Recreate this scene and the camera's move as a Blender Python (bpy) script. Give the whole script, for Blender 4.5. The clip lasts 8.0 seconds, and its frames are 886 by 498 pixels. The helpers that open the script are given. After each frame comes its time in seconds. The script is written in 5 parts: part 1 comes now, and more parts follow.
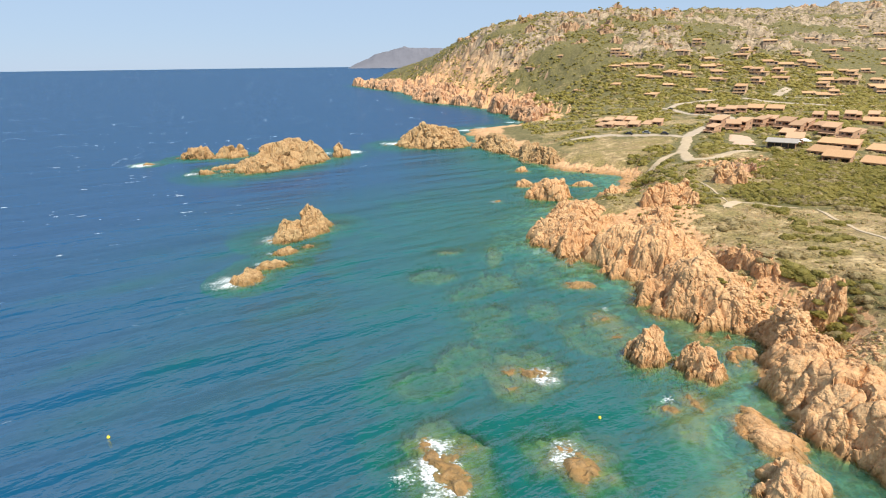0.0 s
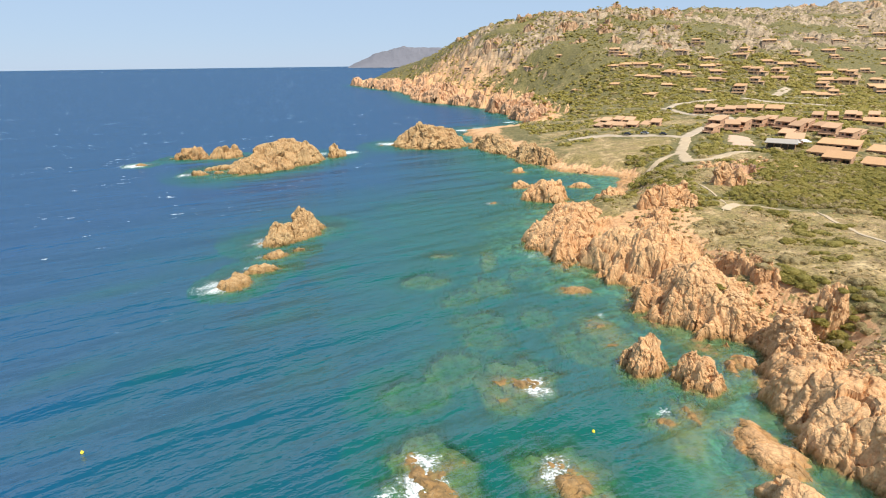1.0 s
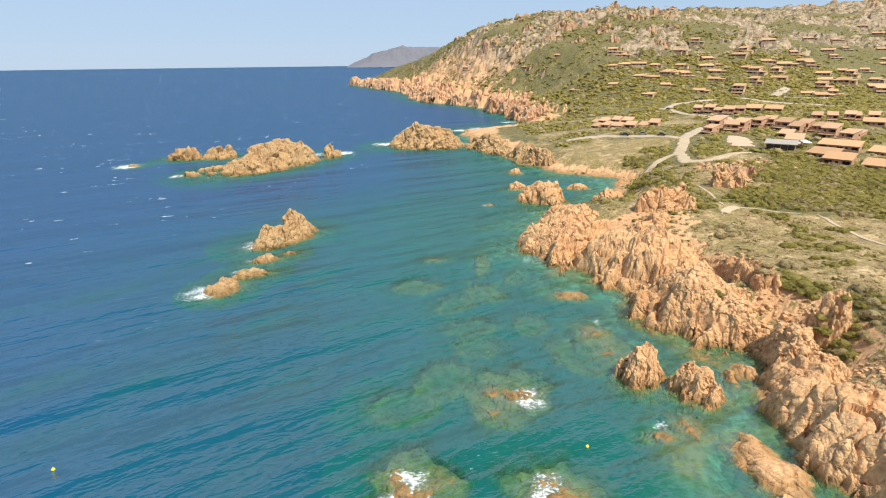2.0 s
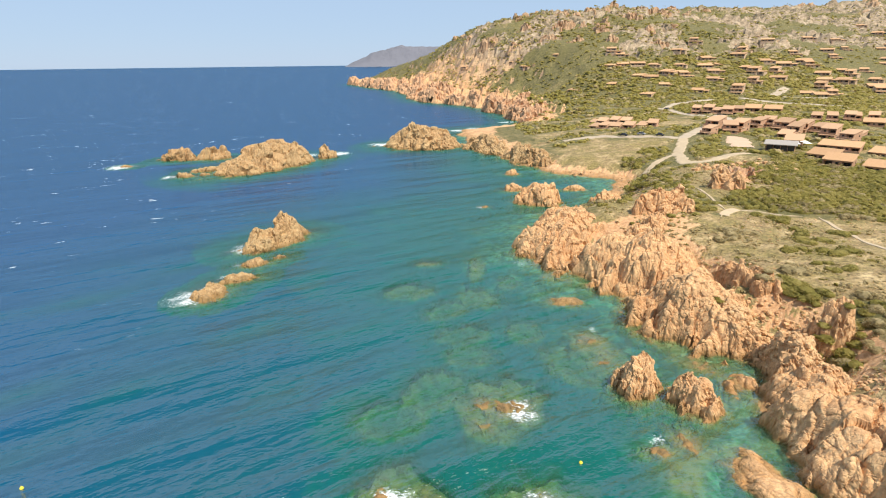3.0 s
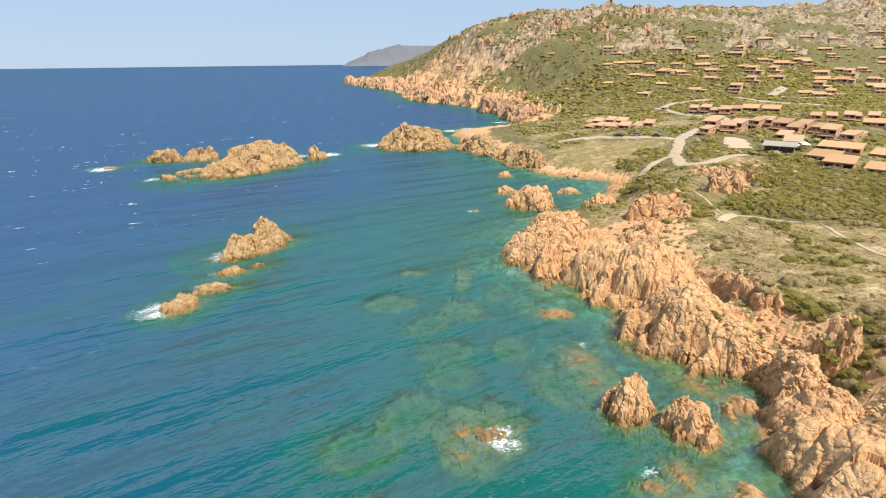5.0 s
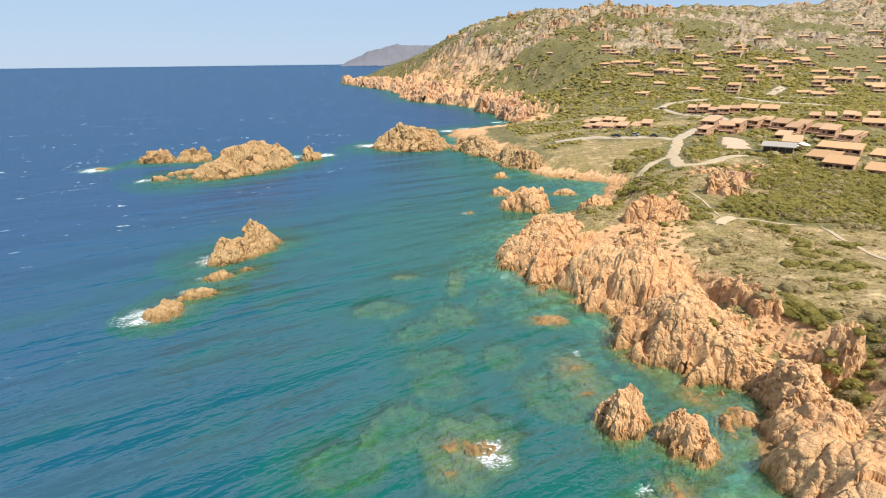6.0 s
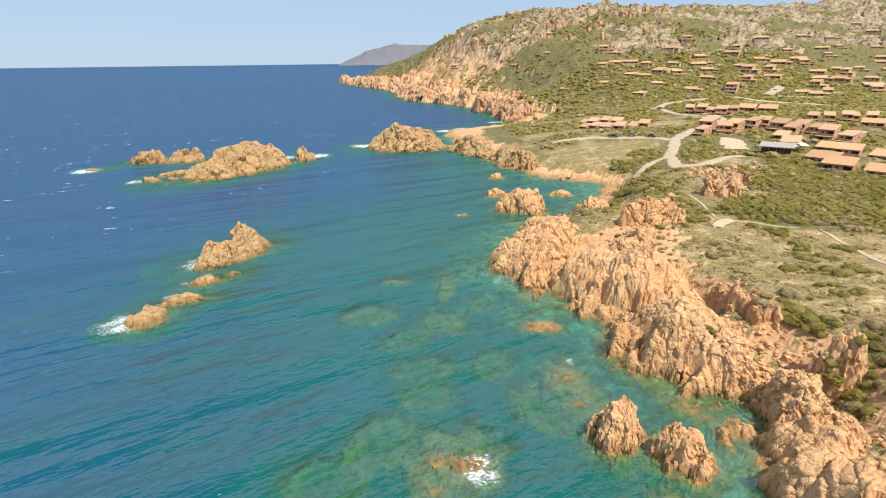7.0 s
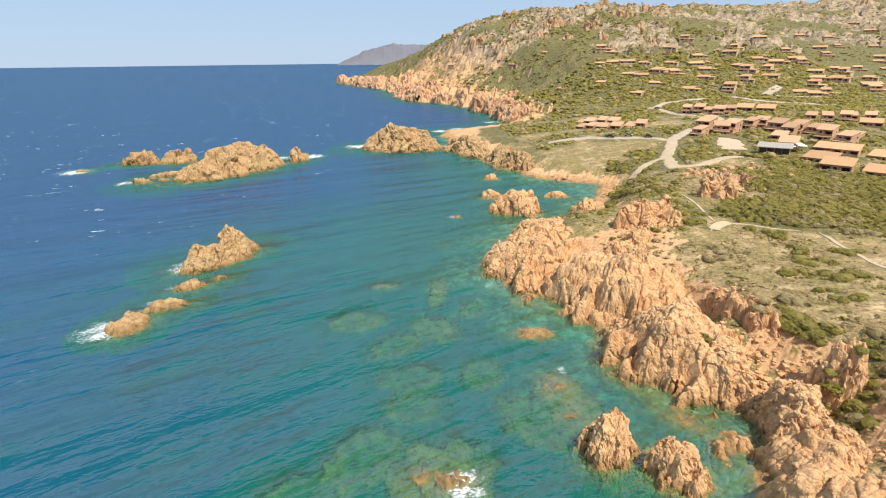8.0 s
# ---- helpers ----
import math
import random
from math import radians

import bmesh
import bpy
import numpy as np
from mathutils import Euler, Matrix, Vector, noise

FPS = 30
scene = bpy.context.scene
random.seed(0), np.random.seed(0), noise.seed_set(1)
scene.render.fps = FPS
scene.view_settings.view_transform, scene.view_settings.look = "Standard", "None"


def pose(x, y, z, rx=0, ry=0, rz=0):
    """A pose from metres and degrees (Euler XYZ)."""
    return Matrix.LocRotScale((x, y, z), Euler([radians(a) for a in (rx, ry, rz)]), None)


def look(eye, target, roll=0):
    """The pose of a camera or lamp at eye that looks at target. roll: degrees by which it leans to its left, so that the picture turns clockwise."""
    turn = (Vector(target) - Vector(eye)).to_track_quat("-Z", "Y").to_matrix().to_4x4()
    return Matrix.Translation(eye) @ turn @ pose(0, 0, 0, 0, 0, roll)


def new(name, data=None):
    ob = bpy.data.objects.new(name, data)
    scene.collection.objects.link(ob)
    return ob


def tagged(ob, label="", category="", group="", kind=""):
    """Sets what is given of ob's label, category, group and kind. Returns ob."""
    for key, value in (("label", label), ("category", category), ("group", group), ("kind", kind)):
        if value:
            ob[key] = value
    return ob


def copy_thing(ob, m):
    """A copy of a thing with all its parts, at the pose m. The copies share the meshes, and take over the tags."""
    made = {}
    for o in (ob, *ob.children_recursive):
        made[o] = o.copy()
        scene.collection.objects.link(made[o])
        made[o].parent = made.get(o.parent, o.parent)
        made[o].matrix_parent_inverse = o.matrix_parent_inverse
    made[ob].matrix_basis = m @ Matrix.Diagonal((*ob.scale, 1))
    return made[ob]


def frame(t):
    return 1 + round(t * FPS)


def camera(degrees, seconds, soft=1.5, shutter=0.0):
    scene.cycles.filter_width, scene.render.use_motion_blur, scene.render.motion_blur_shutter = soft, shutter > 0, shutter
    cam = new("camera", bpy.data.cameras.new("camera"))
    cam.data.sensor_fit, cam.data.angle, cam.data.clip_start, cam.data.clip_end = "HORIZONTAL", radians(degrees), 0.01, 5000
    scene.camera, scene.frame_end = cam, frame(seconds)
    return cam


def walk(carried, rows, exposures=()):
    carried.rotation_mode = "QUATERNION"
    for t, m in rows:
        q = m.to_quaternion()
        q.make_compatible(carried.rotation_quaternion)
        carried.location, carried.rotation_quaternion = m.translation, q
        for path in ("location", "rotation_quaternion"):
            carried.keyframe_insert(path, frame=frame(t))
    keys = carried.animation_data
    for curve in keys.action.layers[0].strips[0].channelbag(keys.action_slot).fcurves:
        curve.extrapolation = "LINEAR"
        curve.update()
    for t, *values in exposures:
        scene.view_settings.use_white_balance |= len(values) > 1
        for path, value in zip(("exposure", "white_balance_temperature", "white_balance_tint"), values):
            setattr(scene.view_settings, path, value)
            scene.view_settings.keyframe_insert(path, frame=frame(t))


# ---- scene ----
cam = camera(80.0, 8.0, soft=1.1)
PATH = [
    (0.0, (-5.724, 4.453, 45.557), (-4.203, 23.269, 38.950), -0.73),
    (0.5, (-4.839, 5.801, 45.580), (-3.306, 24.613, 38.965), -0.71),
    (1.0, (-3.970, 7.171, 45.597), (-2.423, 25.980, 38.975), -0.70),
    (1.5, (-3.114, 8.559, 45.609), (-1.553, 27.364, 38.980), -0.69),
    (3.0, (-0.589, 12.788, 45.614), (1.020, 31.582, 38.964), -0.66),
    (3.5, (0.249, 14.206, 45.606), (1.876, 32.995, 38.950), -0.66),
    (4.0, (1.091, 15.620, 45.594), (2.737, 34.406, 38.931), -0.66),
    (4.5, (1.941, 17.027, 45.578), (3.606, 35.809, 38.909), -0.65),
    (6.0, (4.565, 21.162, 45.509), (6.294, 39.931, 38.821), -0.65),
    (6.5, (5.476, 22.497, 45.480), (7.229, 41.262, 38.785), -0.66),
    (7.0, (6.411, 23.804, 45.448), (8.188, 42.564, 38.747), -0.66),
    (7.5, (7.374, 25.078, 45.413), (9.175, 43.834, 38.707), -0.67),
    (8.0, (8.367, 26.316, 45.376), (10.194, 45.067, 38.665), -0.68),
]
walk(cam, [(t, look(eye, target, roll)) for t, eye, target, roll in PATH])

# ---- light ----
SUN_ELEVATION, SUN_AZIMUTH = 57.0, 142.0  # degrees; azimuth clockwise from the +y axis
world = bpy.data.worlds.new("world")
scene.world = world
world.use_nodes = True
wn = world.node_tree.nodes
sky = wn.new("ShaderNodeTexSky")
sky.sky_type = "NISHITA"
sky.sun_disc = False
sky.sun_elevation = radians(SUN_ELEVATION)
sky.sun_rotation = radians(SUN_AZIMUTH)
sky.air_density, sky.dust_density, sky.ozone_density = 1.0, 0.1, 5.0
wn["Background"].inputs["Strength"].default_value = 0.088
# sea haze evens out the sky's colour
haze = wn.new("ShaderNodeMix")
haze.data_type = "RGBA"
haze.inputs["Factor"].default_value = 0.84
haze.inputs["B"].default_value = (4.3, 5.7, 7.7, 1)
world.node_tree.links.new(sky.outputs[0], haze.inputs["A"])
world.node_tree.links.new(haze.outputs["Result"], wn["Background"].inputs[0])
sun_data = bpy.data.lights.new("sun", "SUN")
sun_data.energy, sun_data.angle, sun_data.color = 5.0, radians(0.5), (1.0, 0.935, 0.81)
sun = new("sun", sun_data)
az, el = radians(SUN_AZIMUTH), radians(SUN_ELEVATION)
sun.matrix_world = look((0, 0, 0), (-math.sin(az) * math.cos(el), -math.cos(az) * math.cos(el), -math.sin(el)))
scene.view_settings.exposure = 0.35


# ---- numbers: noise on arrays ----
def hashed(ix, iy, seed):
    """A random number from 0 to 1 for every lattice point."""
    h = ix.astype(np.int32).view(np.uint32) * np.uint32(374761393) + iy.astype(np.int32).view(np.uint32) * np.uint32(668265263)
    h = (h + np.uint32(seed * 1442695041 & 0xFFFFFFFF)) & np.uint32(0x7FFFFFFF)
    h = ((h ^ (h >> np.uint32(13))) * np.uint32(1274126177)) & np.uint32(0x7FFFFFFF)
    h = ((h ^ (h >> np.uint32(15))) * np.uint32(668265263)) & np.uint32(0x7FFFFFFF)
    return ((h ^ (h >> np.uint32(16))) & np.uint32(0xFFFFFF)) / float(0xFFFFFF)


COSINES, SINES = np.cos(np.arange(4096) / 4096 * 2 * math.pi), np.sin(np.arange(4096) / 4096 * 2 * math.pi)


def grain(x, y, seed=0):
    """Smooth gradient noise, about -1 to 1."""
    x0, y0 = np.floor(x), np.floor(y)
    fx, fy = x - x0, y - y0
    u, v = fx * fx * fx * (fx * (fx * 6 - 15) + 10), fy * fy * fy * (fy * (fy * 6 - 15) + 10)
    out = []
    for dx in (0, 1):
        for dy in (0, 1):
            a = (hashed(x0 + dx, y0 + dy, seed) * 4095).astype(np.int32)
            out.append(COSINES[a] * (fx - dx) + SINES[a] * (fy - dy))
    return 1.45 * ((out[0] * (1 - v) + out[1] * v) * (1 - u) + (out[2] * (1 - v) + out[3] * v) * u)


def layered(x, y, seed=0, layers=4, gain=0.5):
    total, amp = 0, 1.0
    for i in range(layers):
        total = total + amp * grain(x, y, seed + i * 17)
        x, y, amp = x * 2.03 + 13.7, y * 2.03 - 7.1, amp * gain
    return total


def ridged(x, y, seed=0, layers=3, gain=0.55):
    """Sharp crests, 0 to about 1."""
    total, amp, norm = 0, 1.0, 0
    for i in range(layers):
        total = total + amp * (1 - np.abs(grain(x, y, seed + i * 31)))
        norm += amp
        x, y, amp = x * 2.1 + 5.2, y * 2.1 + 9.3, amp * gain
    return total / norm


def cells(x, y, seed=0):
    """Broken blocks: distance to the border of the cell, a random number for the cell, and the lean of its top."""
    x0, y0 = np.floor(x), np.floor(y)
    d1 = np.full(np.shape(x), 9.0)
    d2 = np.full(np.shape(x), 9.0)
    pick, lean = np.zeros(np.shape(x)), np.zeros(np.shape(x))
    for dx in (-1, 0, 1):
        for dy in (-1, 0, 1):
            cx, cy = x0 + dx, y0 + dy
            px, py = cx + hashed(cx, cy, seed), cy + hashed(cx, cy, seed + 7)
            d = np.hypot(px - x, py - y)
            near = d < d1
            d2 = np.where(near, d1, np.minimum(d2, d))
            pick = np.where(near, hashed(cx, cy, seed + 3), pick)
            lean = np.where(near, (x - px) * (hashed(cx, cy, seed + 11) - 0.5) + (y - py) * (hashed(cx, cy, seed + 13) - 0.5), lean)
            d1 = np.where(near, d, d1)
    return d2 - d1, pick, lean


def blocks(x, y, z, seed=0):
    """The same in three dimensions: distance to the border, a random number and the lean of the block's face."""
    x0, y0, z0 = np.floor(x), np.floor(y), np.floor(z)
    d1 = np.full(np.shape(x), 9.0)
    d2 = np.full(np.shape(x), 9.0)
    pick, lean = np.zeros(np.shape(x)), np.zeros(np.shape(x))
    for dz in (-1, 0, 1):
        layer = (z0 + dz) * 57
        for dx in (-1, 0, 1):
            for dy in (-1, 0, 1):
                h = hashed(x0 + dx + layer, y0 + dy - layer, seed)
                a, b, c = (h * 61.0) % 1.0, (h * 977.0) % 1.0, (h * 9341.0) % 1.0
                px, py, pz = x - (x0 + dx + a), y - (y0 + dy + b), z - (z0 + dz + c)
                d = np.sqrt(px * px + py * py + pz * pz)
                near = d < d1
                d2 = np.where(near, d1, np.minimum(d2, d))
                pick = np.where(near, h, pick)
                lean = np.where(near, px * (c - 0.5) + py * (a - 0.5) + pz * (b - 0.5), lean)
                d1 = np.where(near, d, d1)
    return d2 - d1, pick, lean


def smooth(a, b, x):
    k = np.clip((x - a) / (b - a), 0, 1)
    return k * k * (3 - 2 * k)


# ---- the lie of the land ----
COAST = np.array([
    (75, -200), (62, -60), (54, 10), (49, 47), (47, 54), (46, 60), (44, 65), (47, 73), (54, 80), (51, 84), (46, 87),
    (43, 95), (46, 103), (51, 109), (44, 109), (40, 113), (43, 125), (35, 119), (31, 132), (34, 155), (47, 174),
    (56, 179), (63, 176), (68, 184), (74, 198), (85, 217), (76, 224), (65, 232), (59, 248), (54, 270), (49, 300),
    (41, 345), (47, 394), (72, 408), (95, 418), (97, 490), (93, 581), (70, 625), (29, 700), (7, 950), (-105, 1322),
    (-40, 1480), (200, 1800), (500, 2600)], float)
LAND = np.vstack([COAST, [(1500, 5200), (5200, 5200), (5200, -200)]])
# hill tops: place, height, reach
HILLS = ((-57, 1525, 33, 260), (31, 1376, 45, 330), (92, 1273, 50, 380), (137, 1119, 67, 430), (174, 1012, 83, 440),
         (213, 964, 103, 440), (243, 916, 116, 420), (291, 881, 104, 440), (337, 864, 119, 470), (402, 891, 111, 500),
         (594, 1131, 143, 760), (816, 1291, 155, 860), (1045, 1373, 167, 900), (1000, 1152, 158, 800), (1200, 1000, 164, 800))


def shore(x, y):
    """Metres inland from the coast; out at sea below zero."""
    best = np.full(x.shape, 1e9)
    inside = np.zeros(x.shape, bool)
    n = len(LAND)
    for i in range(n):
        (ax, ay), (bx, by) = LAND[i], LAND[(i + 1) % n]
        ex, ey = bx - ax, by - ay
        k = np.clip(((x - ax) * ex + (y - ay) * ey) / (ex * ex + ey * ey), 0, 1)
        best = np.minimum(best, (x - ax - k * ex) ** 2 + (y - ay - k * ey) ** 2)
        if ay != by:
            inside ^= ((ay > y) != (by > y)) & (x < ex * (y - ay) / (by - ay) + ax)
    return np.sqrt(best) * np.where(inside, 1, -1)


def hills(x, y):
    total = np.zeros(x.shape)
    for hx, hy, h, reach in HILLS:
        r = np.hypot(x - hx, y - hy) / reach
        total = total + (h / 180 * np.clip(1 - r ** 1.15, 0, None)) ** 18
    return 180 * total ** (1 / 18)


def broken(mask, x, y, size, bend, seed, gains):
    """Blocks of rock where the mask is above zero: gains are for the block's height, the lean of its top and the depth of the joints."""
    out = np.zeros(x.shape)
    some = mask > 0.002
    if some.any():
        u, v = x[some], y[some]
        edge, pick, lean = cells(u / size + 0.35 * grain(u / bend, v / bend, 3), v / size, seed)
        out[some] = mask[some] * ((pick - 0.45) * gains[0] + lean * gains[1] - gains[2] * (1 - smooth(0, 0.22, edge)))
    return out


def bareness(x, y, hill):
    """Where naked granite stands on the hills, 0 to 1."""
    return smooth(26, 60, hill) * smooth(-0.35, 0.15, grain(x / 130, y / 130, 64) + 0.5 * grain(x / 45, y / 45, 67) + 0.3 * smooth(70, 115, hill))


SHOALS = ((-58, 84, 8, 5.5), (-66, 118, 8, 6), (-42, 84, 9, 4), (-80, 112, 8, 5), (-52, 136, 7, 4), (-30, 100, 8, 2.5), (-20, 80, 9, 2), (-50, 70, 9, 3.5), (31, 60, 9, 2.3), (29, 49, 10, 2.3))


def ground_height(x, y):
    """Land and sea bed, without the crags."""
    far = smooth(150, 500, np.hypot(x, y))
    d = shore(x, y) - 2.4 * (1 - far) + grain(x / 9, y / 9, 5) * (1.2 + 6 * far) + grain(x / 40, y / 40, 6) * 8 * far
    beach = np.exp(-((x - 82) ** 2 + (y - 214) ** 2) / 14 ** 2)
    up = np.clip(d, 0, None)
    land = (8.5 * (1 - np.exp(-up / (9 + 14 * far))) + 0.035 * np.minimum(up, 160)) * (1 - 0.75 * beach)
    land = land * (1 - 0.45 * np.exp(-((x - 58) ** 2 + (y - 285) ** 2) / 60 ** 2)) * (1 - 0.7 * np.exp(-((x - 62) ** 2 + (y - 360) ** 2) / 55 ** 2))
    hill = hills(x, y) * smooth(0, 130, up)
    land = np.maximum(land, hill) + 0.25 * np.minimum(land, hill)
    rough = smooth(25, 90, hill)
    land = land + rough * (ridged(x / 60, y / 60, 40, 4) - 0.78) * 30 * smooth(0, 60, up) * (0.35 + 0.65 * smooth(-0.3, 0.4, grain(x / 210, y / 210, 8)))
    land = land + smooth(2, 30, up) * (layered(x / 14, y / 14, 21, 3) * 0.45 + layered(x / 55, y / 55, 23, 2) * 1.3)
    # the far shore is a band of broken granite
    crag = far * smooth(390, 450, y) * smooth(0, 12, up) * (1 - smooth(30, 75, up))
    land = land + broken(crag, x, y, 9, 7, 60, (8, 8, 2)) + crag * (ridged(x / 16, y / 16, 50) * 9 - 4)
    land = land * (far + (1 - far) * smooth(0, 17, up))
    ledge = (1 - far) * smooth(0.5, 4, up) * (1 - smooth(8, 15, up))
    land = land + broken(ledge, x, y, 2.1, 3, 61, (0.6, 0.8, 0.3)) + ledge * 0.8 * grain(x / 5, y / 5, 62)
    bare = bareness(x, y, hill)
    land = land + broken(bare, x, y, 12, 14, 63, (7, 9, 2.5)) + bare * 5 * (ridged(x / 26, y / 26, 65, 2) - 0.75)
    land = np.maximum(land, (0.15 + 0.9 * ridged(x / 2.4, y / 2.4, 69, 2) ** 3) * smooth(0, 1.5, up))
    out = np.clip(-d, 0, None) * (1 + 2.5 * far)
    sea = -(0.5 + 0.13 * np.minimum(out, 70) + 0.14 * np.clip(out - 70, 0, 170))
    sea = sea + layered(x / 11, y / 11, 70, 2) * np.minimum(1.0, 0.3 + out * 0.03)
    for ox, oy, reach, rise in SHOALS:
        q = ((x - ox) * 0.8 + (y - oy) * 0.6, (x - ox) * -0.6 + (y - oy) * 0.8)
        sea = sea + rise * np.exp(-(q[0] / reach) ** 2 - (q[1] / reach / 0.45) ** 2)
    patch = smooth(0.12, 0.5, grain(x / 13, y / 13, 120) - 0.12 + 0.4 * (1 - smooth(4, 22, out))) * (1 - smooth(45, 80, out))
    sea = sea + patch * 0.3 * np.abs(sea) + broken(patch * (1 - smooth(6, 20, out)), x, y, 2.2, 3, 66, (0.7, 0.5, 0.25))
    sea = np.minimum(sea, -0.3) * smooth(0, 1.4, out)
    return np.where(d > 0, land, sea)


ROCKS, PEAKS, SEATS = [], {}, {}
# crags whose flanks are cut into ribs more (or less) than the rest, by seed
RIBBED = {13: 1.7, 14: 2.1, 15: 1.4, 22: 1.7, 11: 0.6, 12: 0.6}


def rock(name, x, y, length, width, turn, top, steep, seed, *peaks):
    """Notes one crag, stack, islet or reef: place, half length and width, turn, top; peaks: more tops on it (x, y, reach, height)."""
    ROCKS.append((name, x, y, length, width, turn, top, steep, seed))
    PEAKS[seed] = peaks


rock("coastal_cliff", 53, 58, 19, 7.5, 94, 6.5, 3.2, 11)
rock("coastal_cliff", 56, 37, 16, 7, 100, 6.0, 3.0, 12)
rock("granite_crag", 51.5, 93, 14, 8.5, 118, 8.6, 2.2, 13, (51, 95, 4, 1.6), (53, 86, 5, -1.0))
rock("granite_crag", 52, 117, 15, 11, 150, 9.6, 2.3, 14, (55, 119, 6, 1.2))
rock("granite_crag", 44, 144, 24, 11, 62, 7.6, 2.6, 15)
rock("granite_crag", 68, 140.5, 13, 8, 165, 13.4, 2.6, 16, (63, 142, 4, 1.2))
rock("granite_crag", 61, 155, 6, 5, 30, 8.6, 2.2, 17)
rock("granite_crag", 68, 178, 5.5, 4.5, 30, 5.0, 2.4, 78)
rock("granite_crag", 60, 130, 12, 8.5, 40, 9.6, 1.8, 79)
rock("shore_rock", 56, 68, 6, 4.5, 30, 5.0, 2.0, 80)
rock("granite_crag", 98, 160, 9, 6, 75, 15.0, 2.4, 18)
for x, y, length, width, turn, seed in ((103, 168, 8, 6, 30, 23), (112, 173, 10, 6.5, 20, 24)):
    rock("granite_crag", x, y, length, width, turn, float(ground_height(np.array([float(x)]), np.array([float(y)]))[0]) + 3.6, 1.8, seed)
rock("granite_crag", 66, 80.5, 4.6, 2.8, 160, 10.4, 3.0, 19)
rock("granite_crag", 57, 70, 5.5, 4, 50, 5.6, 2.4, 21)
rock("granite_crag", 63, 97, 9, 2.6, 115, 9.8, 3.0, 22)
rock("granite_crag", 58, 77, 7, 5, 60, 6.4, 2.4, 20)
rock("rock_pillar", 33.4, 77, 3.8, 3.1, 70, 5.0, 2.2, 31, (34.4, 78, 1.1, 1.6), (31.8, 77.4, 1.0, 0.9), (33.2, 76, 0.8, -0.9))
rock("rock_pillar", 39.5, 72, 3.8, 3.0, 120, 4.4, 2.2, 32)
rock("shore_rock", 40, 56.5, 7.5, 4.0, 95, 0.9, 2.6, 33)
rock("shore_rock", 36.3, 47.5, 4.6, 3.4, 20, 3.2, 2.4, 34)
rock("reef", 12, 74.3, 7.5, 6, 60, -0.1, 1.5, 35, (14.5, 74, 2, 0.4))
rock("reef", -1.5, 56, 8.5, 5.5, 100, -0.1, 1.6, 36, (-0.5, 53.5, 2.2, 0.7), (-3, 56, 1.5, 0.5), (-4, 60, 1.6, 0.4))
rock("reef", 14.3, 55, 6.2, 5, 130, -0.05, 1.8, 37, (14, 53.5, 2.2, 0.7))
rock("reef", 30.5, 63.5, 3, 2, 0, 0.15, 1.6, 38)
rock("reef", 35, 65, 2.8, 3.4, 0, 0.1, 1.6, 81)
rock("reef", 31.5, 59.5, 2.2, 1.6, 0, -0.2, 1.6, 82)
rock("reef", 32, 88, 8.5, 4.2, 100, -0.15, 1.5, 39, (33.5, 94, 2.4, 0.7))
rock("reef", 32, 107, 4.5, 2.8, 160, 0.7, 1.8, 40)
rock("reef", 44, 108, 3, 2, 120, 0.1, 1.6, 41)
rock("reef", 41.5, 92, 6, 2.2, 105, 0.0, 1.6, 75)
rock("reef", 45.5, 82, 5, 2.6, 120, 0.1, 1.6, 76)
rock("reef", 48.5, 76, 4, 2.4, 100, 0.15, 1.6, 77)
rock("reef", 6, 132, 3, 2.2, 0, 0.1, 1.5, 42)
rock("reef", 17, 128, 7, 2, 80, -0.2, 1.5, 43)
rock("reef", 1, 116, 5, 4, 10, -0.9, 1.5, 44)
rock("reef", 15, 111, 5, 3.5, 120, -1.0, 1.4, 45)
rock("reef", 8, 106, 4.5, 3, 40, -1.4, 1.4, 49)
rock("reef", 21, 96, 4, 3, 80, -1.2, 1.4, 50)
rock("reef", 10, 96, 4.5, 3.2, 10, -1.6, 1.4, 70)
rock("reef", 23, 118, 3.5, 2.4, 60, -1.0, 1.4, 71)
rock("reef", 26, 84, 4, 6, 20, -1.1, 1.4, 72)
rock("reef", 3.6, 79.5, 5, 4, 60, -1.5, 1.4, 46)
rock("reef", -3, 73.6, 4.5, 4, 0, -1.9, 1.4, 83)
rock("reef", 10, 88.7, 3.6, 3, 0, -1.5, 1.4, 84)
rock("reef", 28, 182, 2, 1.6, 0, 0.4, 1.8, 47)
rock("islet", -34, 153, 10.5, 5.0, 48, 5.2, 2.0, 51, (-31.5, 158, 3.5, 4.2), (-40, 149, 2.5, 2.6), (-36, 153, 2.5, -1.5))
rock("islet", -41, 118.5, 4.0, 3.2, 70, 2.2, 1.6, 52, (-41, 120.5, 1.4, 1.0), (-40, 116, 1.2, -0.8))
rock("islet", -37.5, 126.5, 4.2, 2.0, 20, 1.4, 1.5, 53, (-39, 126.5, 1.2, 1.0), (-35.5, 127.5, 1.0, 0.5))
rock("islet", -36, 136, 3.2, 1.8, 20, 1.6, 1.9, 54)
rock("islet", -31, 140, 2.0, 1.2, 10, 0.7, 1.9, 55)
rock("islet", -63, 269.5, 29, 14, 52, 9.2, 1.9, 56, (-55, 280, 12, 2.5), (-74, 256, 9, -1.5))
rock("islet", -37, 292, 5.5, 4, 70, 6.2, 2.2, 57)
rock("islet", -112, 297, 9, 5, 0, 6.0, 2.2, 58)
rock("islet", -95, 297, 9, 5, 10, 5.4, 2.2, 59)
rock("islet", -93, 250, 4, 2.6, 0, 2.4, 2.0, 60)
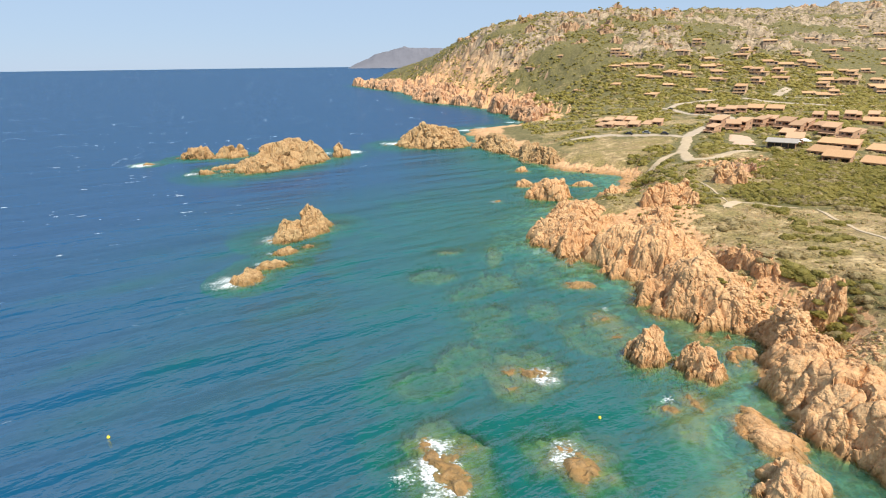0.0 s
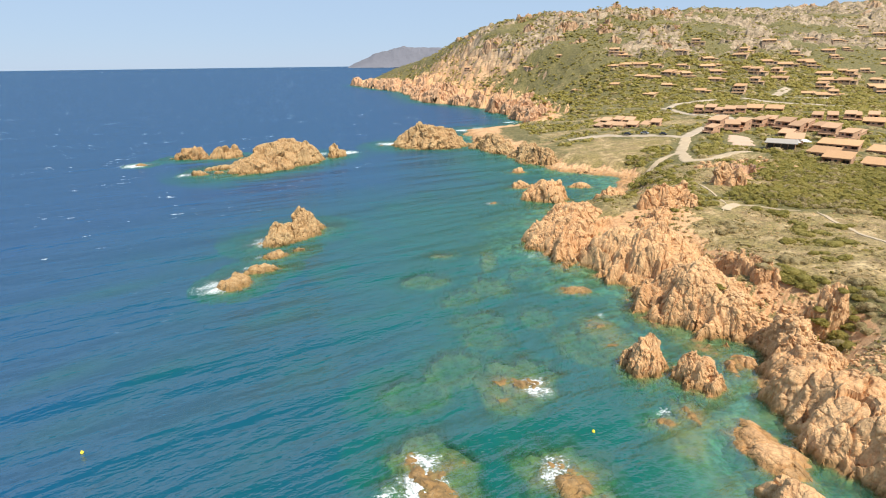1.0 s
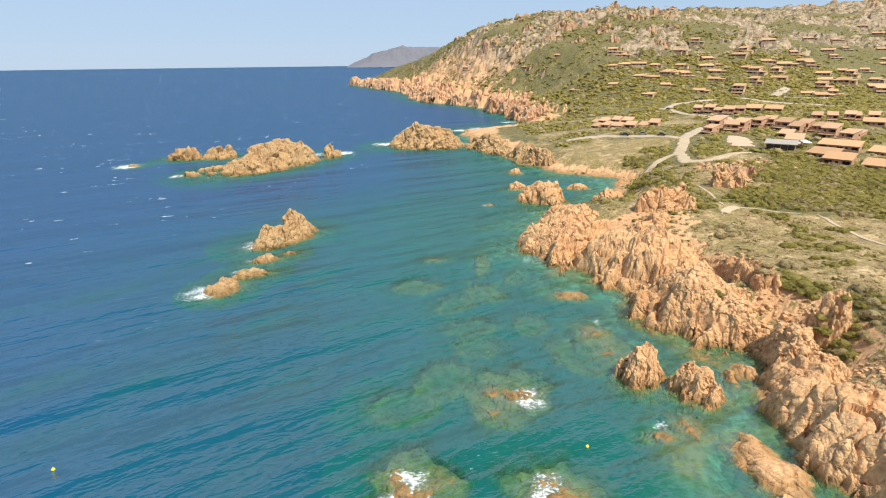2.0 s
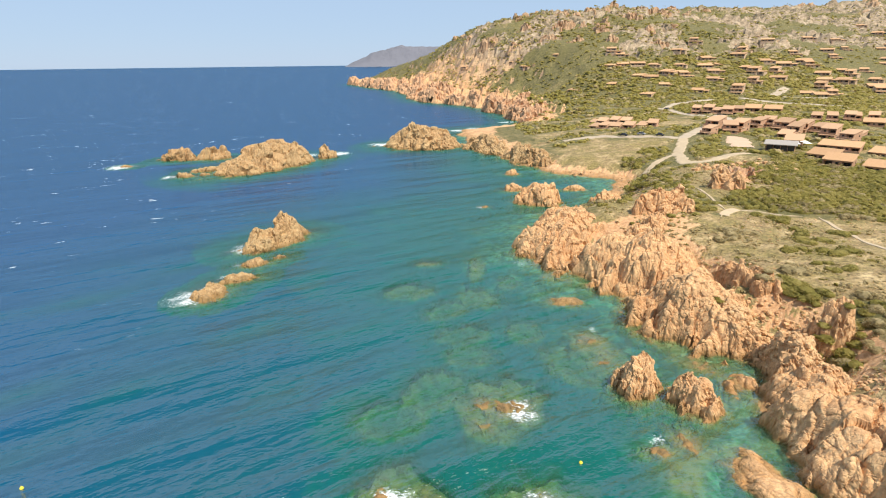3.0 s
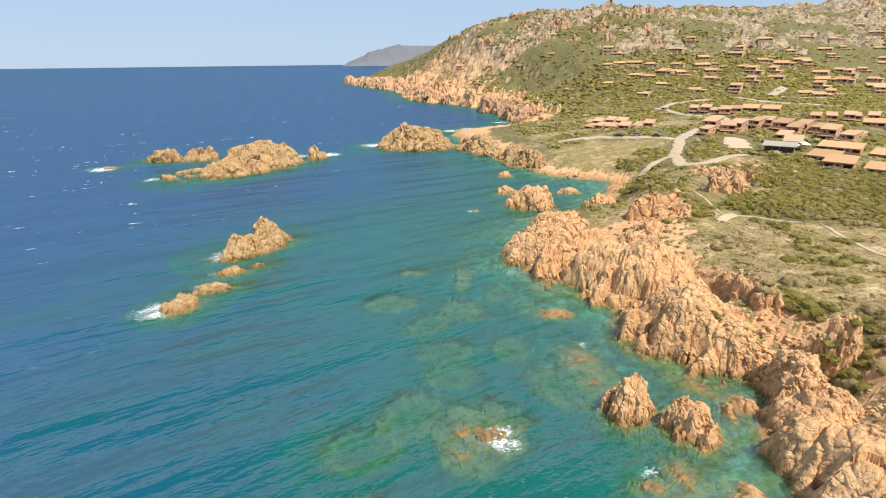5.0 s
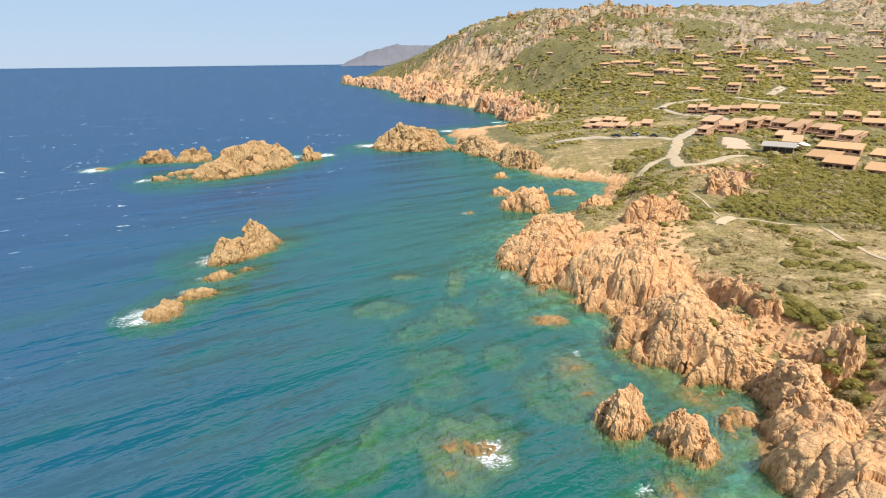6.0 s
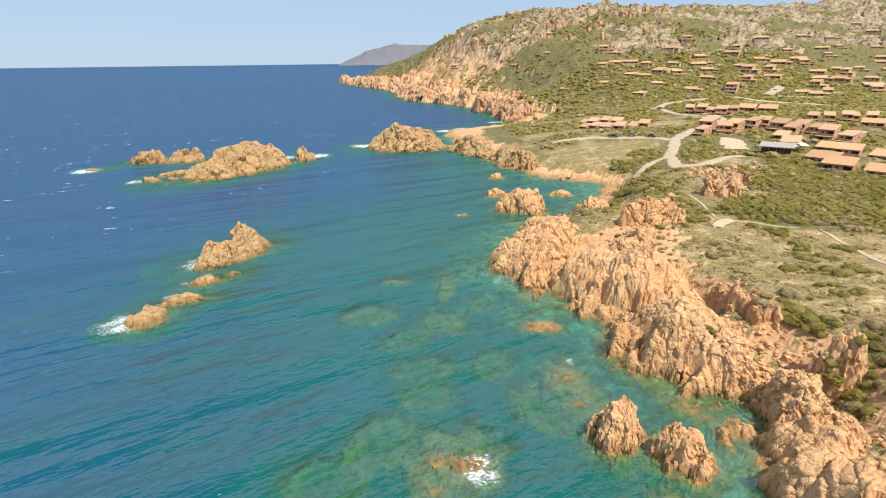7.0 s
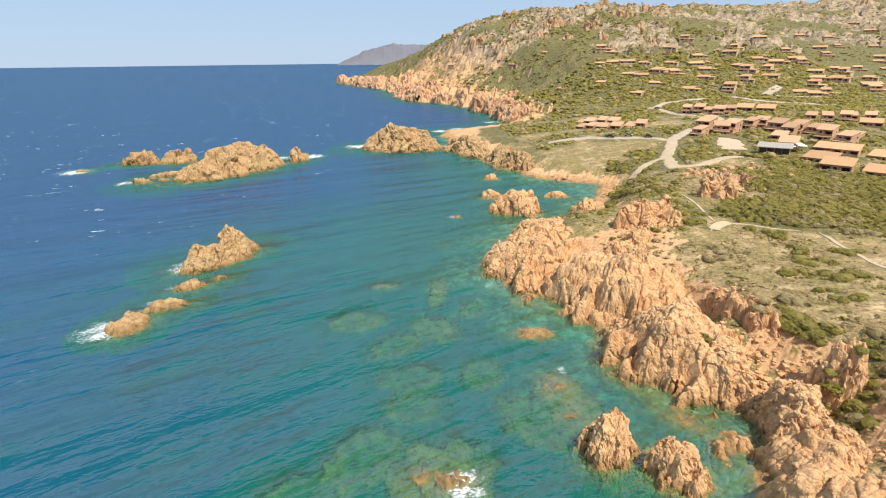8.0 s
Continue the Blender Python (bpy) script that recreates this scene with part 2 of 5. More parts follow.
rock("islet", -88, 262, 7, 2.6, 30, 2.2, 2.0, 61)
rock("islet", -130, 278, 4, 2, 0, 0.8, 1.8, 62)
rock("islet", 16, 322, 24, 15, 170, 10.5, 1.8, 63, (10, 326, 8, 3.5), (27, 317, 6, -3), (34, 314, 5, 1.5))
rock("granite_crag", 50, 304, 24, 9, 104, 7.6, 1.9, 64, (46, 320, 8, 1.5), (53, 290, 6, -2))
rock("granite_crag", 63, 262, 20, 8, 112, 7.0, 2.2, 65, (58, 274, 6, 1.6))
rock("rock_pillar", 48, 186, 8.5, 6, 160, 6.6, 2.4, 66)
rock("shore_rock", 43, 206, 3.6, 3, 0, 2.4, 2.0, 67)
rock("shore_rock", 66, 203, 4.5, 2.2, 170, 1.6, 2.0, 68)
rock("shore_rock", 49, 235, 2.8, 2.2, 0, 2.0, 2.0, 69)


def rock_height(rock, x, y):
    """The height of one rock at each place; it goes on falling outside its outline."""
    _, cx, cy, a, b, turn, top, steep, seed = rock
    seat = SEATS.get(seed, 0.0)
    top = top - seat
    c, s = math.cos(radians(turn)), math.sin(radians(turn))
    size = math.sqrt(a * b)
    wide = min(1.0, 6 / size)
    wx = x + grain(x / (0.55 * size), y / (0.55 * size), seed) * 0.30 * size + grain(x / (0.2 * size), y / (0.2 * size), seed + 1) * 0.09 * size
    wy = y + grain(x / (0.55 * size), y / (0.55 * size), seed + 2) * 0.30 * size + grain(x / (0.2 * size), y / (0.2 * size), seed + 3) * 0.09 * size
    u, v = ((wx - cx) * c + (wy - cy) * s) / a, (-(wx - cx) * s + (wy - cy) * c) / b
    r = np.sqrt(u * u + v * v)
    # rounded ribs with narrow clefts between them run down the flanks; broad slabs step over the top
    jx, jy = x * c + y * s, -x * s + y * c
    k = 1.0 + 0.35 * (size > 9) + 0.7 * (size > 18)
    k = k * (1.9 if seed in SEATS else 1.0)
    bend = 0.35 * grain(x / 3.5, y / 3.5, seed)
    side = v * v / np.maximum(u * u + v * v, 1e-6)
    ribs = side * np.abs(grain(jx / (2.5 * k) + bend, jy / (10 * k), seed + 5)) + (1 - side) * np.abs(grain(jy / (2.5 * k) + bend, jx / (10 * k), seed + 9))
    fine = side * np.abs(grain(jx / (1.0 * k) + 2 * bend, jy / (5 * k), seed + 15)) + (1 - side) * np.abs(grain(jy / (1.0 * k) + 2 * bend, jx / (5 * k), seed + 19))
    fluted = 0.35 + 0.65 * smooth(-0.35, 0.25, grain(x / (5 * k), y / (5 * k), seed + 21))
    edge1, slab, lean1 = cells(jx / (3.1 * k) + bend, jy / (4.2 * k), seed + 6)
    crack1 = 1 - smooth(0.02, 0.16, edge1)
    push = (slab - 0.5) * 0.6 + crack1 * 0.3 + RIBBED.get(seed, 1.0) * fluted * (1.5 * (0.3 - ribs) + 0.55 * (0.3 - fine))
    amp = (1.0 if top > 3 else 0.6) * min(1.0, 0.35 + size / 13)
    r = r + amp * k * push / size * smooth(0.2, 0.75, r) * (1 - 0.7 * smooth(1.0, 1.4, r))
    body = top * (1 - np.clip(r, 0, 1) ** steep) if top > 1 else (top + 0.6) * (1 - np.clip(r, 0, 1) ** steep) - 0.6
    skirt = -np.clip(r - 1, 0, None) * size * (4.0 if seed in SEATS else 1.1 if top < 0.7 else 0.55)
    z = np.maximum(body, -9) + skirt
    inner = np.clip(1.25 - r, 0, 1)
    z = z + amp * inner * k * ((slab - 0.5) * 0.75 + 1.3 * lean1 - 0.35 * crack1 - 0.5 * (0.3 - ribs) + 0.2)
    z = z + amp * inner * layered(x / (0.5 * size), y / (0.5 * size), seed + 4, 2) * 0.17 * max(top, 1)
    for px, py, pr, ph in PEAKS[seed]:
        z = z + ph * np.exp(-((x - px) ** 2 + (y - py) ** 2) / pr ** 2) * np.clip(1.3 - r, 0, 1)
    return z + seat


def seated(name, x, y, length, width, turn, rise, steep, seed):
    """A crag that stands on the land: its foot is sunk a little into the ground there."""
    z = float(ground_height(np.array([float(x)]), np.array([float(y)]))[0])
    SEATS[seed] = max(z, 0.0) - 0.35 * rise
    rock(name, x, y, length, width, turn, max(z, 0.0) + rise, steep, seed)


# the broken far shore, then the crags along the ridge
far_rng = random.Random(12)
for i in range(34, 40):
    (ax, ay), (bx, by) = COAST[i], COAST[i + 1]
    count = max(1, int(math.hypot(bx - ax, by - ay) / 34))
    for j in range(count):
        k = (j + far_rng.uniform(0.2, 0.8)) / count
        for inland in ((5, 28) if j % 2 else (10,)):
            nx, ny = (by - ay) / math.hypot(bx - ax, by - ay), -(bx - ax) / math.hypot(bx - ax, by - ay)
            off = inland + far_rng.uniform(-3, 6)
            seated("coastal_cliff", ax + (bx - ax) * k + nx * off, ay + (by - ay) * k + ny * off, far_rng.uniform(14, 24), far_rng.uniform(8, 14),
                   math.degrees(math.atan2(by - ay, bx - ax)) + far_rng.uniform(-30, 30), far_rng.uniform(5, 13), 2.4, len(ROCKS) + 400)
for hx, hy, h, reach in HILLS[3:]:
    for j in range(5):
        back = far_rng.uniform(-0.02, 0.16)
        seated("granite_crag", hx * (1 - back) + far_rng.uniform(-35, 35), hy * (1 - back) + far_rng.uniform(-20, 20), far_rng.uniform(7, 15), far_rng.uniform(5, 9),
               far_rng.uniform(0, 180), far_rng.uniform(3, 8), 2.2, len(ROCKS) + 400)
for x, y in ((150, 700), (190, 690), (215, 660), (250, 640), (300, 655), (255, 700), (180, 770), (345, 690), (700, 960), (290, 610), (130, 760), (225, 740)):
    seated("granite_crag", x, y, far_rng.uniform(9, 17), far_rng.uniform(6, 10), far_rng.uniform(0, 180), far_rng.uniform(4, 9), 2.2, len(ROCKS) + 400)


def reach_of(rock):
    return 1.75 * max(rock[3], rock[4]) + 3


def full_height(x, y):
    """Ground, sea bed and all the rocks."""
    z = ground_height(x, y)
    for rock in ROCKS:
        near = np.hypot(x - rock[1], y - rock[2]) < reach_of(rock)
        if near.any():
            z[near] = np.maximum(z[near], rock_height(rock, x[near], y[near]))
    return z


# ---- materials ----
def material(name, roughness=0.8, metallic=0.0):
    m = bpy.data.materials.new(name)
    m.use_nodes = True
    b = m.node_tree.nodes["Principled BSDF"]
    b.inputs["Roughness"].default_value = roughness
    b.inputs["Metallic"].default_value = metallic
    return m, m.node_tree.nodes, m.node_tree.links, b


def noise_node(n, l, scale, detail=4.0, stretch=(1, 1, 1), rough=0.55):
    geo = n.new("ShaderNodeNewGeometry")
    vm = n.new("ShaderNodeVectorMath")
    vm.operation = "MULTIPLY"
    vm.inputs[1].default_value = stretch
    l.new(geo.outputs["Position"], vm.inputs[0])
    t = n.new("ShaderNodeTexNoise")
    t.inputs["Scale"].default_value, t.inputs["Detail"].default_value, t.inputs["Roughness"].default_value = scale, detail, rough
    l.new(vm.outputs[0], t.inputs["Vector"])
    return t.outputs["Fac"]


def ramp(n, l, source, stops, hard=False):
    r = n.new("ShaderNodeValToRGB")
    if hard:
        r.color_ramp.interpolation = "EASE"
    while len(r.color_ramp.elements) < len(stops):
        r.color_ramp.elements.new(0.5)
    for e, (at, colour) in zip(r.color_ramp.elements, stops):
        e.position = at
        e.color = (*colour, 1) if len(colour) == 3 else colour
    l.new(source, r.inputs[0])
    return r.outputs[0]


def mixed(n, l, fac, a, b, how="MIX"):
    m = n.new("ShaderNodeMix")
    m.data_type, m.blend_type = "RGBA", how
    for value, socket in ((fac, m.inputs["Factor"]), (a, m.inputs["A"]), (b, m.inputs["B"])):
        if isinstance(value, (int, float)):
            socket.default_value = value
        elif isinstance(value, tuple):
            socket.default_value = (*value, 1)
        else:
            l.new(value, socket)
    return m.outputs["Result"]


def math_node(n, l, how, a, b=0.0):
    m = n.new("ShaderNodeMath")
    m.operation = how
    for value, socket in ((a, m.inputs[0]), (b, m.inputs[1])):
        if isinstance(value, (int, float)):
            socket.default_value = value
        else:
            l.new(value, socket)
    return m.outputs[0]


def bumped(n, l, b, height, strength=0.5, distance=0.1):
    k = n.new("ShaderNodeBump")
    k.inputs["Strength"].default_value, k.inputs["Distance"].default_value = strength, distance
    l.new(height, k.inputs["Height"])
    l.new(k.outputs[0], b.inputs["Normal"])


def attribute(n, name):
    a = n.new("ShaderNodeAttribute")
    a.attribute_name = name
    return a.outputs["Fac"]


GREY = ((0.0, (0, 0, 0)), (1.0, (1, 1, 1)))


def granite_colour(n, l, warm=0.5):
    """Weathered red granite: two scales of colour, dark lichen streaks, pale faces, a wet rusty band above the sea."""
    big = ramp(n, l, noise_node(n, l, 0.09, 3), ((0.3, (0.48, 0.235, 0.12)), (0.5, (0.56, 0.32, 0.185)), (0.72, (0.60, 0.40, 0.255))))
    fine = ramp(n, l, noise_node(n, l, 1.6, 6), ((0.3, (0.32, 0.17, 0.09)), (0.5, (0.58, 0.35, 0.205)), (0.7, (0.75, 0.53, 0.36))))
    c = mixed(n, l, 0.55, big, fine)
    streak = ramp(n, l, noise_node(n, l, 1.1, 5, (1, 1, 0.12)), ((0.5, (0, 0, 0)), (0.68, (1, 1, 1))))
    c = mixed(n, l, math_node(n, l, "MULTIPLY", streak, 0.35), c, (0.24, 0.135, 0.085))
    # thin dark lines follow the joints, in patches
    for scale, wide, much in ((0.75, 0.05, 0.5), (2.0, 0.07, 0.35)):
        geo = n.new("ShaderNodeNewGeometry")
        vm = n.new("ShaderNodeVectorMath")
        vm.operation = "MULTIPLY"
        vm.inputs[1].default_value = (1, 1, 0.3)
        l.new(geo.outputs["Position"], vm.inputs[0])
        wob = n.new("ShaderNodeVectorMath")
        wob.operation = "ADD"
        l.new(vm.outputs[0], wob.inputs[0])
        cn = n.new("ShaderNodeCombineXYZ")
        l.new(math_node(n, l, "MULTIPLY", noise_node(n, l, 0.9, 3), 1.1), cn.inputs[0])
        l.new(cn.outputs[0], wob.inputs[1])
        vo = n.new("ShaderNodeTexVoronoi")
        vo.feature = "DISTANCE_TO_EDGE"
        vo.inputs["Scale"].default_value = scale
        l.new(wob.outputs[0], vo.inputs["Vector"])
        line = ramp(n, l, vo.outputs["Distance"], ((0.0, (1, 1, 1)), (wide, (0, 0, 0))))
        gate = ramp(n, l, noise_node(n, l, 0.4, 3), ((0.4, (0, 0, 0)), (0.6, (1, 1, 1))))
        c = mixed(n, l, math_node(n, l, "MULTIPLY", math_node(n, l, "MULTIPLY", line, gate), much), c, (0.16, 0.085, 0.05))
    geo = n.new("ShaderNodeNewGeometry")
    sep = n.new("ShaderNodeSeparateXYZ")
    l.new(geo.outputs["Position"], sep.inputs[0])
    wet = math_node(n, l, "ADD", sep.outputs[2], math_node(n, l, "MULTIPLY", noise_node(n, l, 0.5, 4), -1.6))
    band = ramp(n, l, math_node(n, l, "MULTIPLY", math_node(n, l, "ADD", wet, 1.2), 0.5), ((0.35, (1, 1, 1)), (0.8, (0, 0, 0))))
    rust = ramp(n, l, noise_node(n, l, 0.9, 4), ((0.35, (0.15, 0.092, 0.042)), (0.6, (0.35, 0.185, 0.075))))
    c = mixed(n, l, math_node(n, l, "MULTIPLY", band, 0.85), c, rust)
    weedy = ramp(n, l, math_node(n, l, "MULTIPLY", math_node(n, l, "ADD", wet, 2.2), 0.5), ((0.5, (1, 1, 1)), (0.76, (0, 0, 0))))
    weed = ramp(n, l, noise_node(n, l, 0.7, 5), ((0.35, (0.15, 0.125, 0.055)), (0.6, (0.32, 0.265, 0.125))))
    return mixed(n, l, math_node(n, l, "MULTIPLY", weedy, 0.9), c, weed)


def make_granite(name="red_granite", tint=(1.03, 1.0, 0.80)):
    m, n, l, b = material(name, 0.85)
    l.new(mixed(n, l, 1.0, granite_colour(n, l), tint, "MULTIPLY"), b.inputs["Base Color"])
    h = math_node(n, l, "ADD", noise_node(n, l, 2.2, 8, (1, 1, 0.35), 0.62), math_node(n, l, "MULTIPLY", noise_node(n, l, 0.8, 4, (1, 1, 0.2)), 1.5))
    vo = n.new("ShaderNodeTexVoronoi")
    vo.feature = "DISTANCE_TO_EDGE"
    vo.inputs["Scale"].default_value = 1.5
    geo = n.new("ShaderNodeNewGeometry")
    vm = n.new("ShaderNodeVectorMath")
    vm.operation = "MULTIPLY"
    vm.inputs[1].default_value = (1, 1, 0.4)
    l.new(geo.outputs["Position"], vm.inputs[0])
    l.new(vm.outputs[0], vo.inputs["Vector"])
    h = math_node(n, l, "ADD", h, math_node(n, l, "MULTIPLY", math_node(n, l, "MINIMUM", vo.outputs["Distance"], 0.1), 2.0))
    bumped(n, l, b, h, 0.7, 0.35)
    return m


def make_ground():
    m, n, l, b = material("coastal_ground", 0.95)
    dirt = ramp(n, l, noise_node(n, l, 0.35, 8, rough=0.68), ((0.32, (0.15, 0.10, 0.043)), (0.5, (0.32, 0.225, 0.105)), (0.66, (0.55, 0.41, 0.22))))
    dry = ramp(n, l, noise_node(n, l, 0.9, 6, rough=0.7), ((0.34, (0.125, 0.10, 0.032)), (0.62, (0.31, 0.235, 0.085))))
    c = mixed(n, l, ramp(n, l, noise_node(n, l, 0.13, 6, rough=0.7), ((0.42, (0, 0, 0)), (0.58, (1, 1, 1)))), dirt, dry)
    leaf = ramp(n, l, noise_node(n, l, 0.55, 6, rough=0.7), ((0.32, (0.055, 0.052, 0.014)), (0.5, (0.125, 0.108, 0.034)), (0.68, (0.27, 0.205, 0.085))))
    speck = ramp(n, l, noise_node(n, l, 1.7, 7, rough=0.72), ((0.36, (0.34, 0.33, 0.28)), (0.5, (1, 1, 1)), (0.66, (1.3, 1.24, 1.14))))
    c = mixed(n, l, 0.9, c, speck, "MULTIPLY")
    # scrub cover breaks up at its borders
    g = math_node(n, l, "ADD", attribute(n, "green"), math_node(n, l, "MULTIPLY", math_node(n, l, "SUBTRACT", noise_node(n, l, 0.22, 7, rough=0.7), 0.5), 1.5))
    c = mixed(n, l, ramp(n, l, g, ((0.42, (0, 0, 0)), (0.58, (1, 1, 1)))), c, leaf)
    pale = ramp(n, l, noise_node(n, l, 0.075, 10, rough=0.78), ((0.38, (0.095, 0.075, 0.045)), (0.5, (0.28, 0.205, 0.13)), (0.66, (0.50, 0.385, 0.26))))
    stony = mixed(n, l, attribute(n, "far"), mixed(n, l, 1.0, granite_colour(n, l), (1.03, 1.0, 0.84), "MULTIPLY"), pale)
    r = math_node(n, l, "ADD", attribute(n, "rock"), math_node(n, l, "MULTIPLY", math_node(n, l, "SUBTRACT", noise_node(n, l, 0.16, 7, rough=0.7), 0.5), 1.3))
    c = mixed(n, l, ramp(n, l, r, ((0.46, (0, 0, 0)), (0.56, (1, 1, 1)))), c, stony)
    sand = ramp(n, l, noise_node(n, l, 0.7, 5), ((0.3, (0.30, 0.26, 0.17)), (0.7, (0.42, 0.37, 0.25))))
    weed = ramp(n, l, noise_node(n, l, 0.16, 5, rough=0.65), ((0.42, (0, 0, 0)), (0.58, (1, 1, 1))))
    bed = mixed(n, l, math_node(n, l, "MULTIPLY", weed, 0.6), sand, (0.20, 0.185, 0.08))
    slab = ramp(n, l, noise_node(n, l, 0.45, 7, rough=0.7), ((0.40, (0.10, 0.075, 0.03)), (0.5, (0.30, 0.24, 0.12)), (0.62, (0.62, 0.55, 0.36))))
    bed = mixed(n, l, math_node(n, l, "MULTIPLY", attribute(n, "shelf"), 0.85), bed, slab)
    c = mixed(n, l, attribute(n, "bed"), c, bed)
    l.new(c, b.inputs["Base Color"])
    bumped(n, l, b, noise_node(n, l, 1.2, 8, rough=0.7), 0.7, 0.5)
    return m


def make_water():
    m, n, l, b = material("sea_water", 0.1)
    out = n["Material Output"]
    n.remove(b)
    depth = attribute(n, "depth")
    # wind waves: three crossing trains, long crests across the wind
    geo = n.new("ShaderNodeNewGeometry")
    total = None
    for turn, scale, stretch, weight in ((-22, 0.05, (0.2, 1.0, 1), 1.1), (-28, 0.16, (0.3, 1.0, 1), 0.75), (-34, 0.42, (0.32, 1.0, 1), 0.7), (-24, 1.0, (0.4, 1.0, 1), 0.95), (0, 2.2, (0.5, 1.0, 1), 0.7)):
        mp = n.new("ShaderNodeMapping")
        mp.inputs["Rotation"].default_value = (0, 0, radians(turn))
        l.new(geo.outputs["Position"], mp.inputs["Vector"])
        vm = n.new("ShaderNodeVectorMath")
        vm.operation = "MULTIPLY"
        vm.inputs[1].default_value = stretch
        l.new(mp.outputs[0], vm.inputs[0])
        t = n.new("ShaderNodeTexNoise")
        t.inputs["Scale"].default_value, t.inputs["Detail"].default_value = scale, 3.0
        l.new(vm.outputs[0], t.inputs["Vector"])
        part_ = math_node(n, l, "MULTIPLY", t.outputs["Fac"], weight / scale * 0.5)
        total = part_ if total is None else math_node(n, l, "ADD", total, part_)
    bump = n.new("ShaderNodeBump")
    bump.inputs["Strength"].default_value, bump.inputs["Distance"].default_value = 0.8, 1.0
    soft = n.new("ShaderNodeBump")
    soft.inputs["Strength"].default_value, soft.inputs["Distance"].default_value = 0.42, 1.0
    l.new(total, soft.inputs["Height"])
    l.new(total, bump.inputs["Height"])
    drift = math_node(n, l, "MULTIPLY", math_node(n, l, "SUBTRACT", noise_node(n, l, 0.05, 4, (1, 0.6, 1)), 0.5), 4.0)
    seen = math_node(n, l, "ADD", depth, drift)
    body = ramp(n, l, math_node(n, l, "MULTIPLY", seen, 1 / 26.0), (
        (0.0, (0.03, 0.14, 0.085)), (0.10, (0.004, 0.098, 0.082)), (0.20, (0.003, 0.090, 0.085)), (0.34, (0.003, 0.070, 0.098)), (0.55, (0.004, 0.060, 0.128)), (0.8, (0.005, 0.054, 0.137))))
    diffuse = n.new("ShaderNodeBsdfDiffuse")
    l.new(body, diffuse.inputs["Color"])
    l.new(soft.outputs[0], diffuse.inputs["Normal"])
    clear = n.new("ShaderNodeBsdfTransparent")
    l.new(ramp(n, l, math_node(n, l, "MULTIPLY", depth, 0.2), ((0.0, (0.80, 0.96, 0.90)), (0.2, (0.46, 0.94, 0.84)), (0.6, (0.15, 0.86, 0.78)), (1.0, (0.06, 0.78, 0.72)))), clear.inputs["Color"])
    murk = math_node(n, l, "SUBTRACT", 1.0, math_node(n, l, "POWER", 0.60, math_node(n, l, "MAXIMUM", depth, 0.0)))
    under = n.new("ShaderNodeMixShader")
    l.new(murk, under.inputs[0])
    l.new(clear.outputs[0], under.inputs[1])
    l.new(diffuse.outputs[0], under.inputs[2])
    gloss = n.new("ShaderNodeBsdfGlossy")
    gloss.inputs["Roughness"].default_value = 0.22
    l.new(bump.outputs[0], gloss.inputs["Normal"])
    fres = n.new("ShaderNodeFresnel")
    fres.inputs["IOR"].default_value = 1.33
    l.new(bump.outputs[0], fres.inputs["Normal"])
    top = n.new("ShaderNodeMixShader")
    l.new(math_node(n, l, "MINIMUM", math_node(n, l, "MULTIPLY", fres.outputs[0], 0.4), 0.24), top.inputs[0])
    l.new(under.outputs[0], top.inputs[1])
    l.new(gloss.outputs[0], top.inputs[2])
    foam = n.new("ShaderNodeBsdfDiffuse")
    foam.inputs["Color"].default_value = (0.8, 0.84, 0.84, 1)
    lace = noise_node(n, l, 2.4, 9, (0.8, 1.2, 1), 0.75)
    mask = ramp(n, l, math_node(n, l, "ADD", attribute(n, "foam"), math_node(n, l, "MULTIPLY", math_node(n, l, "SUBTRACT", lace, 0.5), 2.2)), ((0.55, (0, 0, 0)), (1.05, (1, 1, 1))))
    # whitecaps: short torn crests over the deep water
    mp = n.new("ShaderNodeMapping")
    mp.inputs["Rotation"].default_value = (0, 0, radians(-24))
    l.new(geo.outputs["Position"], mp.inputs["Vector"])
    vm = n.new("ShaderNodeVectorMath")
    vm.operation = "MULTIPLY"
    vm.inputs[1].default_value = (0.16, 0.62, 1)
    l.new(mp.outputs[0], vm.inputs[0])
    crest = n.new("ShaderNodeTexNoise")
    crest.inputs["Scale"].default_value, crest.inputs["Detail"].default_value, crest.inputs["Roughness"].default_value = 1.0, 5.0, 0.6
    l.new(vm.outputs[0], crest.inputs["Vector"])
    gust = noise_node(n, l, 0.035, 3)
    torn = math_node(n, l, "ADD", crest.outputs["Fac"], math_node(n, l, "MULTIPLY", math_node(n, l, "SUBTRACT", gust, 0.5), 0.35))
    open_sea = ramp(n, l, math_node(n, l, "MULTIPLY", depth, 1 / 26.0), ((0.45, (0, 0, 0)), (0.75, (1, 1, 1))))
    caps = math_node(n, l, "MULTIPLY", ramp(n, l, torn, ((0.682, (0, 0, 0)), (0.73, (0.85, 0.85, 0.85)))), open_sea)
    mask = math_node(n, l, "MAXIMUM", mask, caps)
    last = n.new("ShaderNodeMixShader")
    l.new(mask, last.inputs[0])
    l.new(top.outputs[0], last.inputs[1])
    l.new(foam.outputs[0], last.inputs[2])
    l.new(last.outputs[0], out.inputs["Surface"])
    return m


GRANITE, GROUND, WATER = make_granite(), make_ground(), make_water()
# less red tints: hill crags; far cliffs and the pale outcrop
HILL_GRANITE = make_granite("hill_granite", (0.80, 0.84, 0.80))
PALE_GRANITE = make_granite("greyer_granite", (0.92, 0.90, 0.84))
OCHRE_GRANITE = make_granite("ochre_granite", (0.76, 0.80, 0.62))


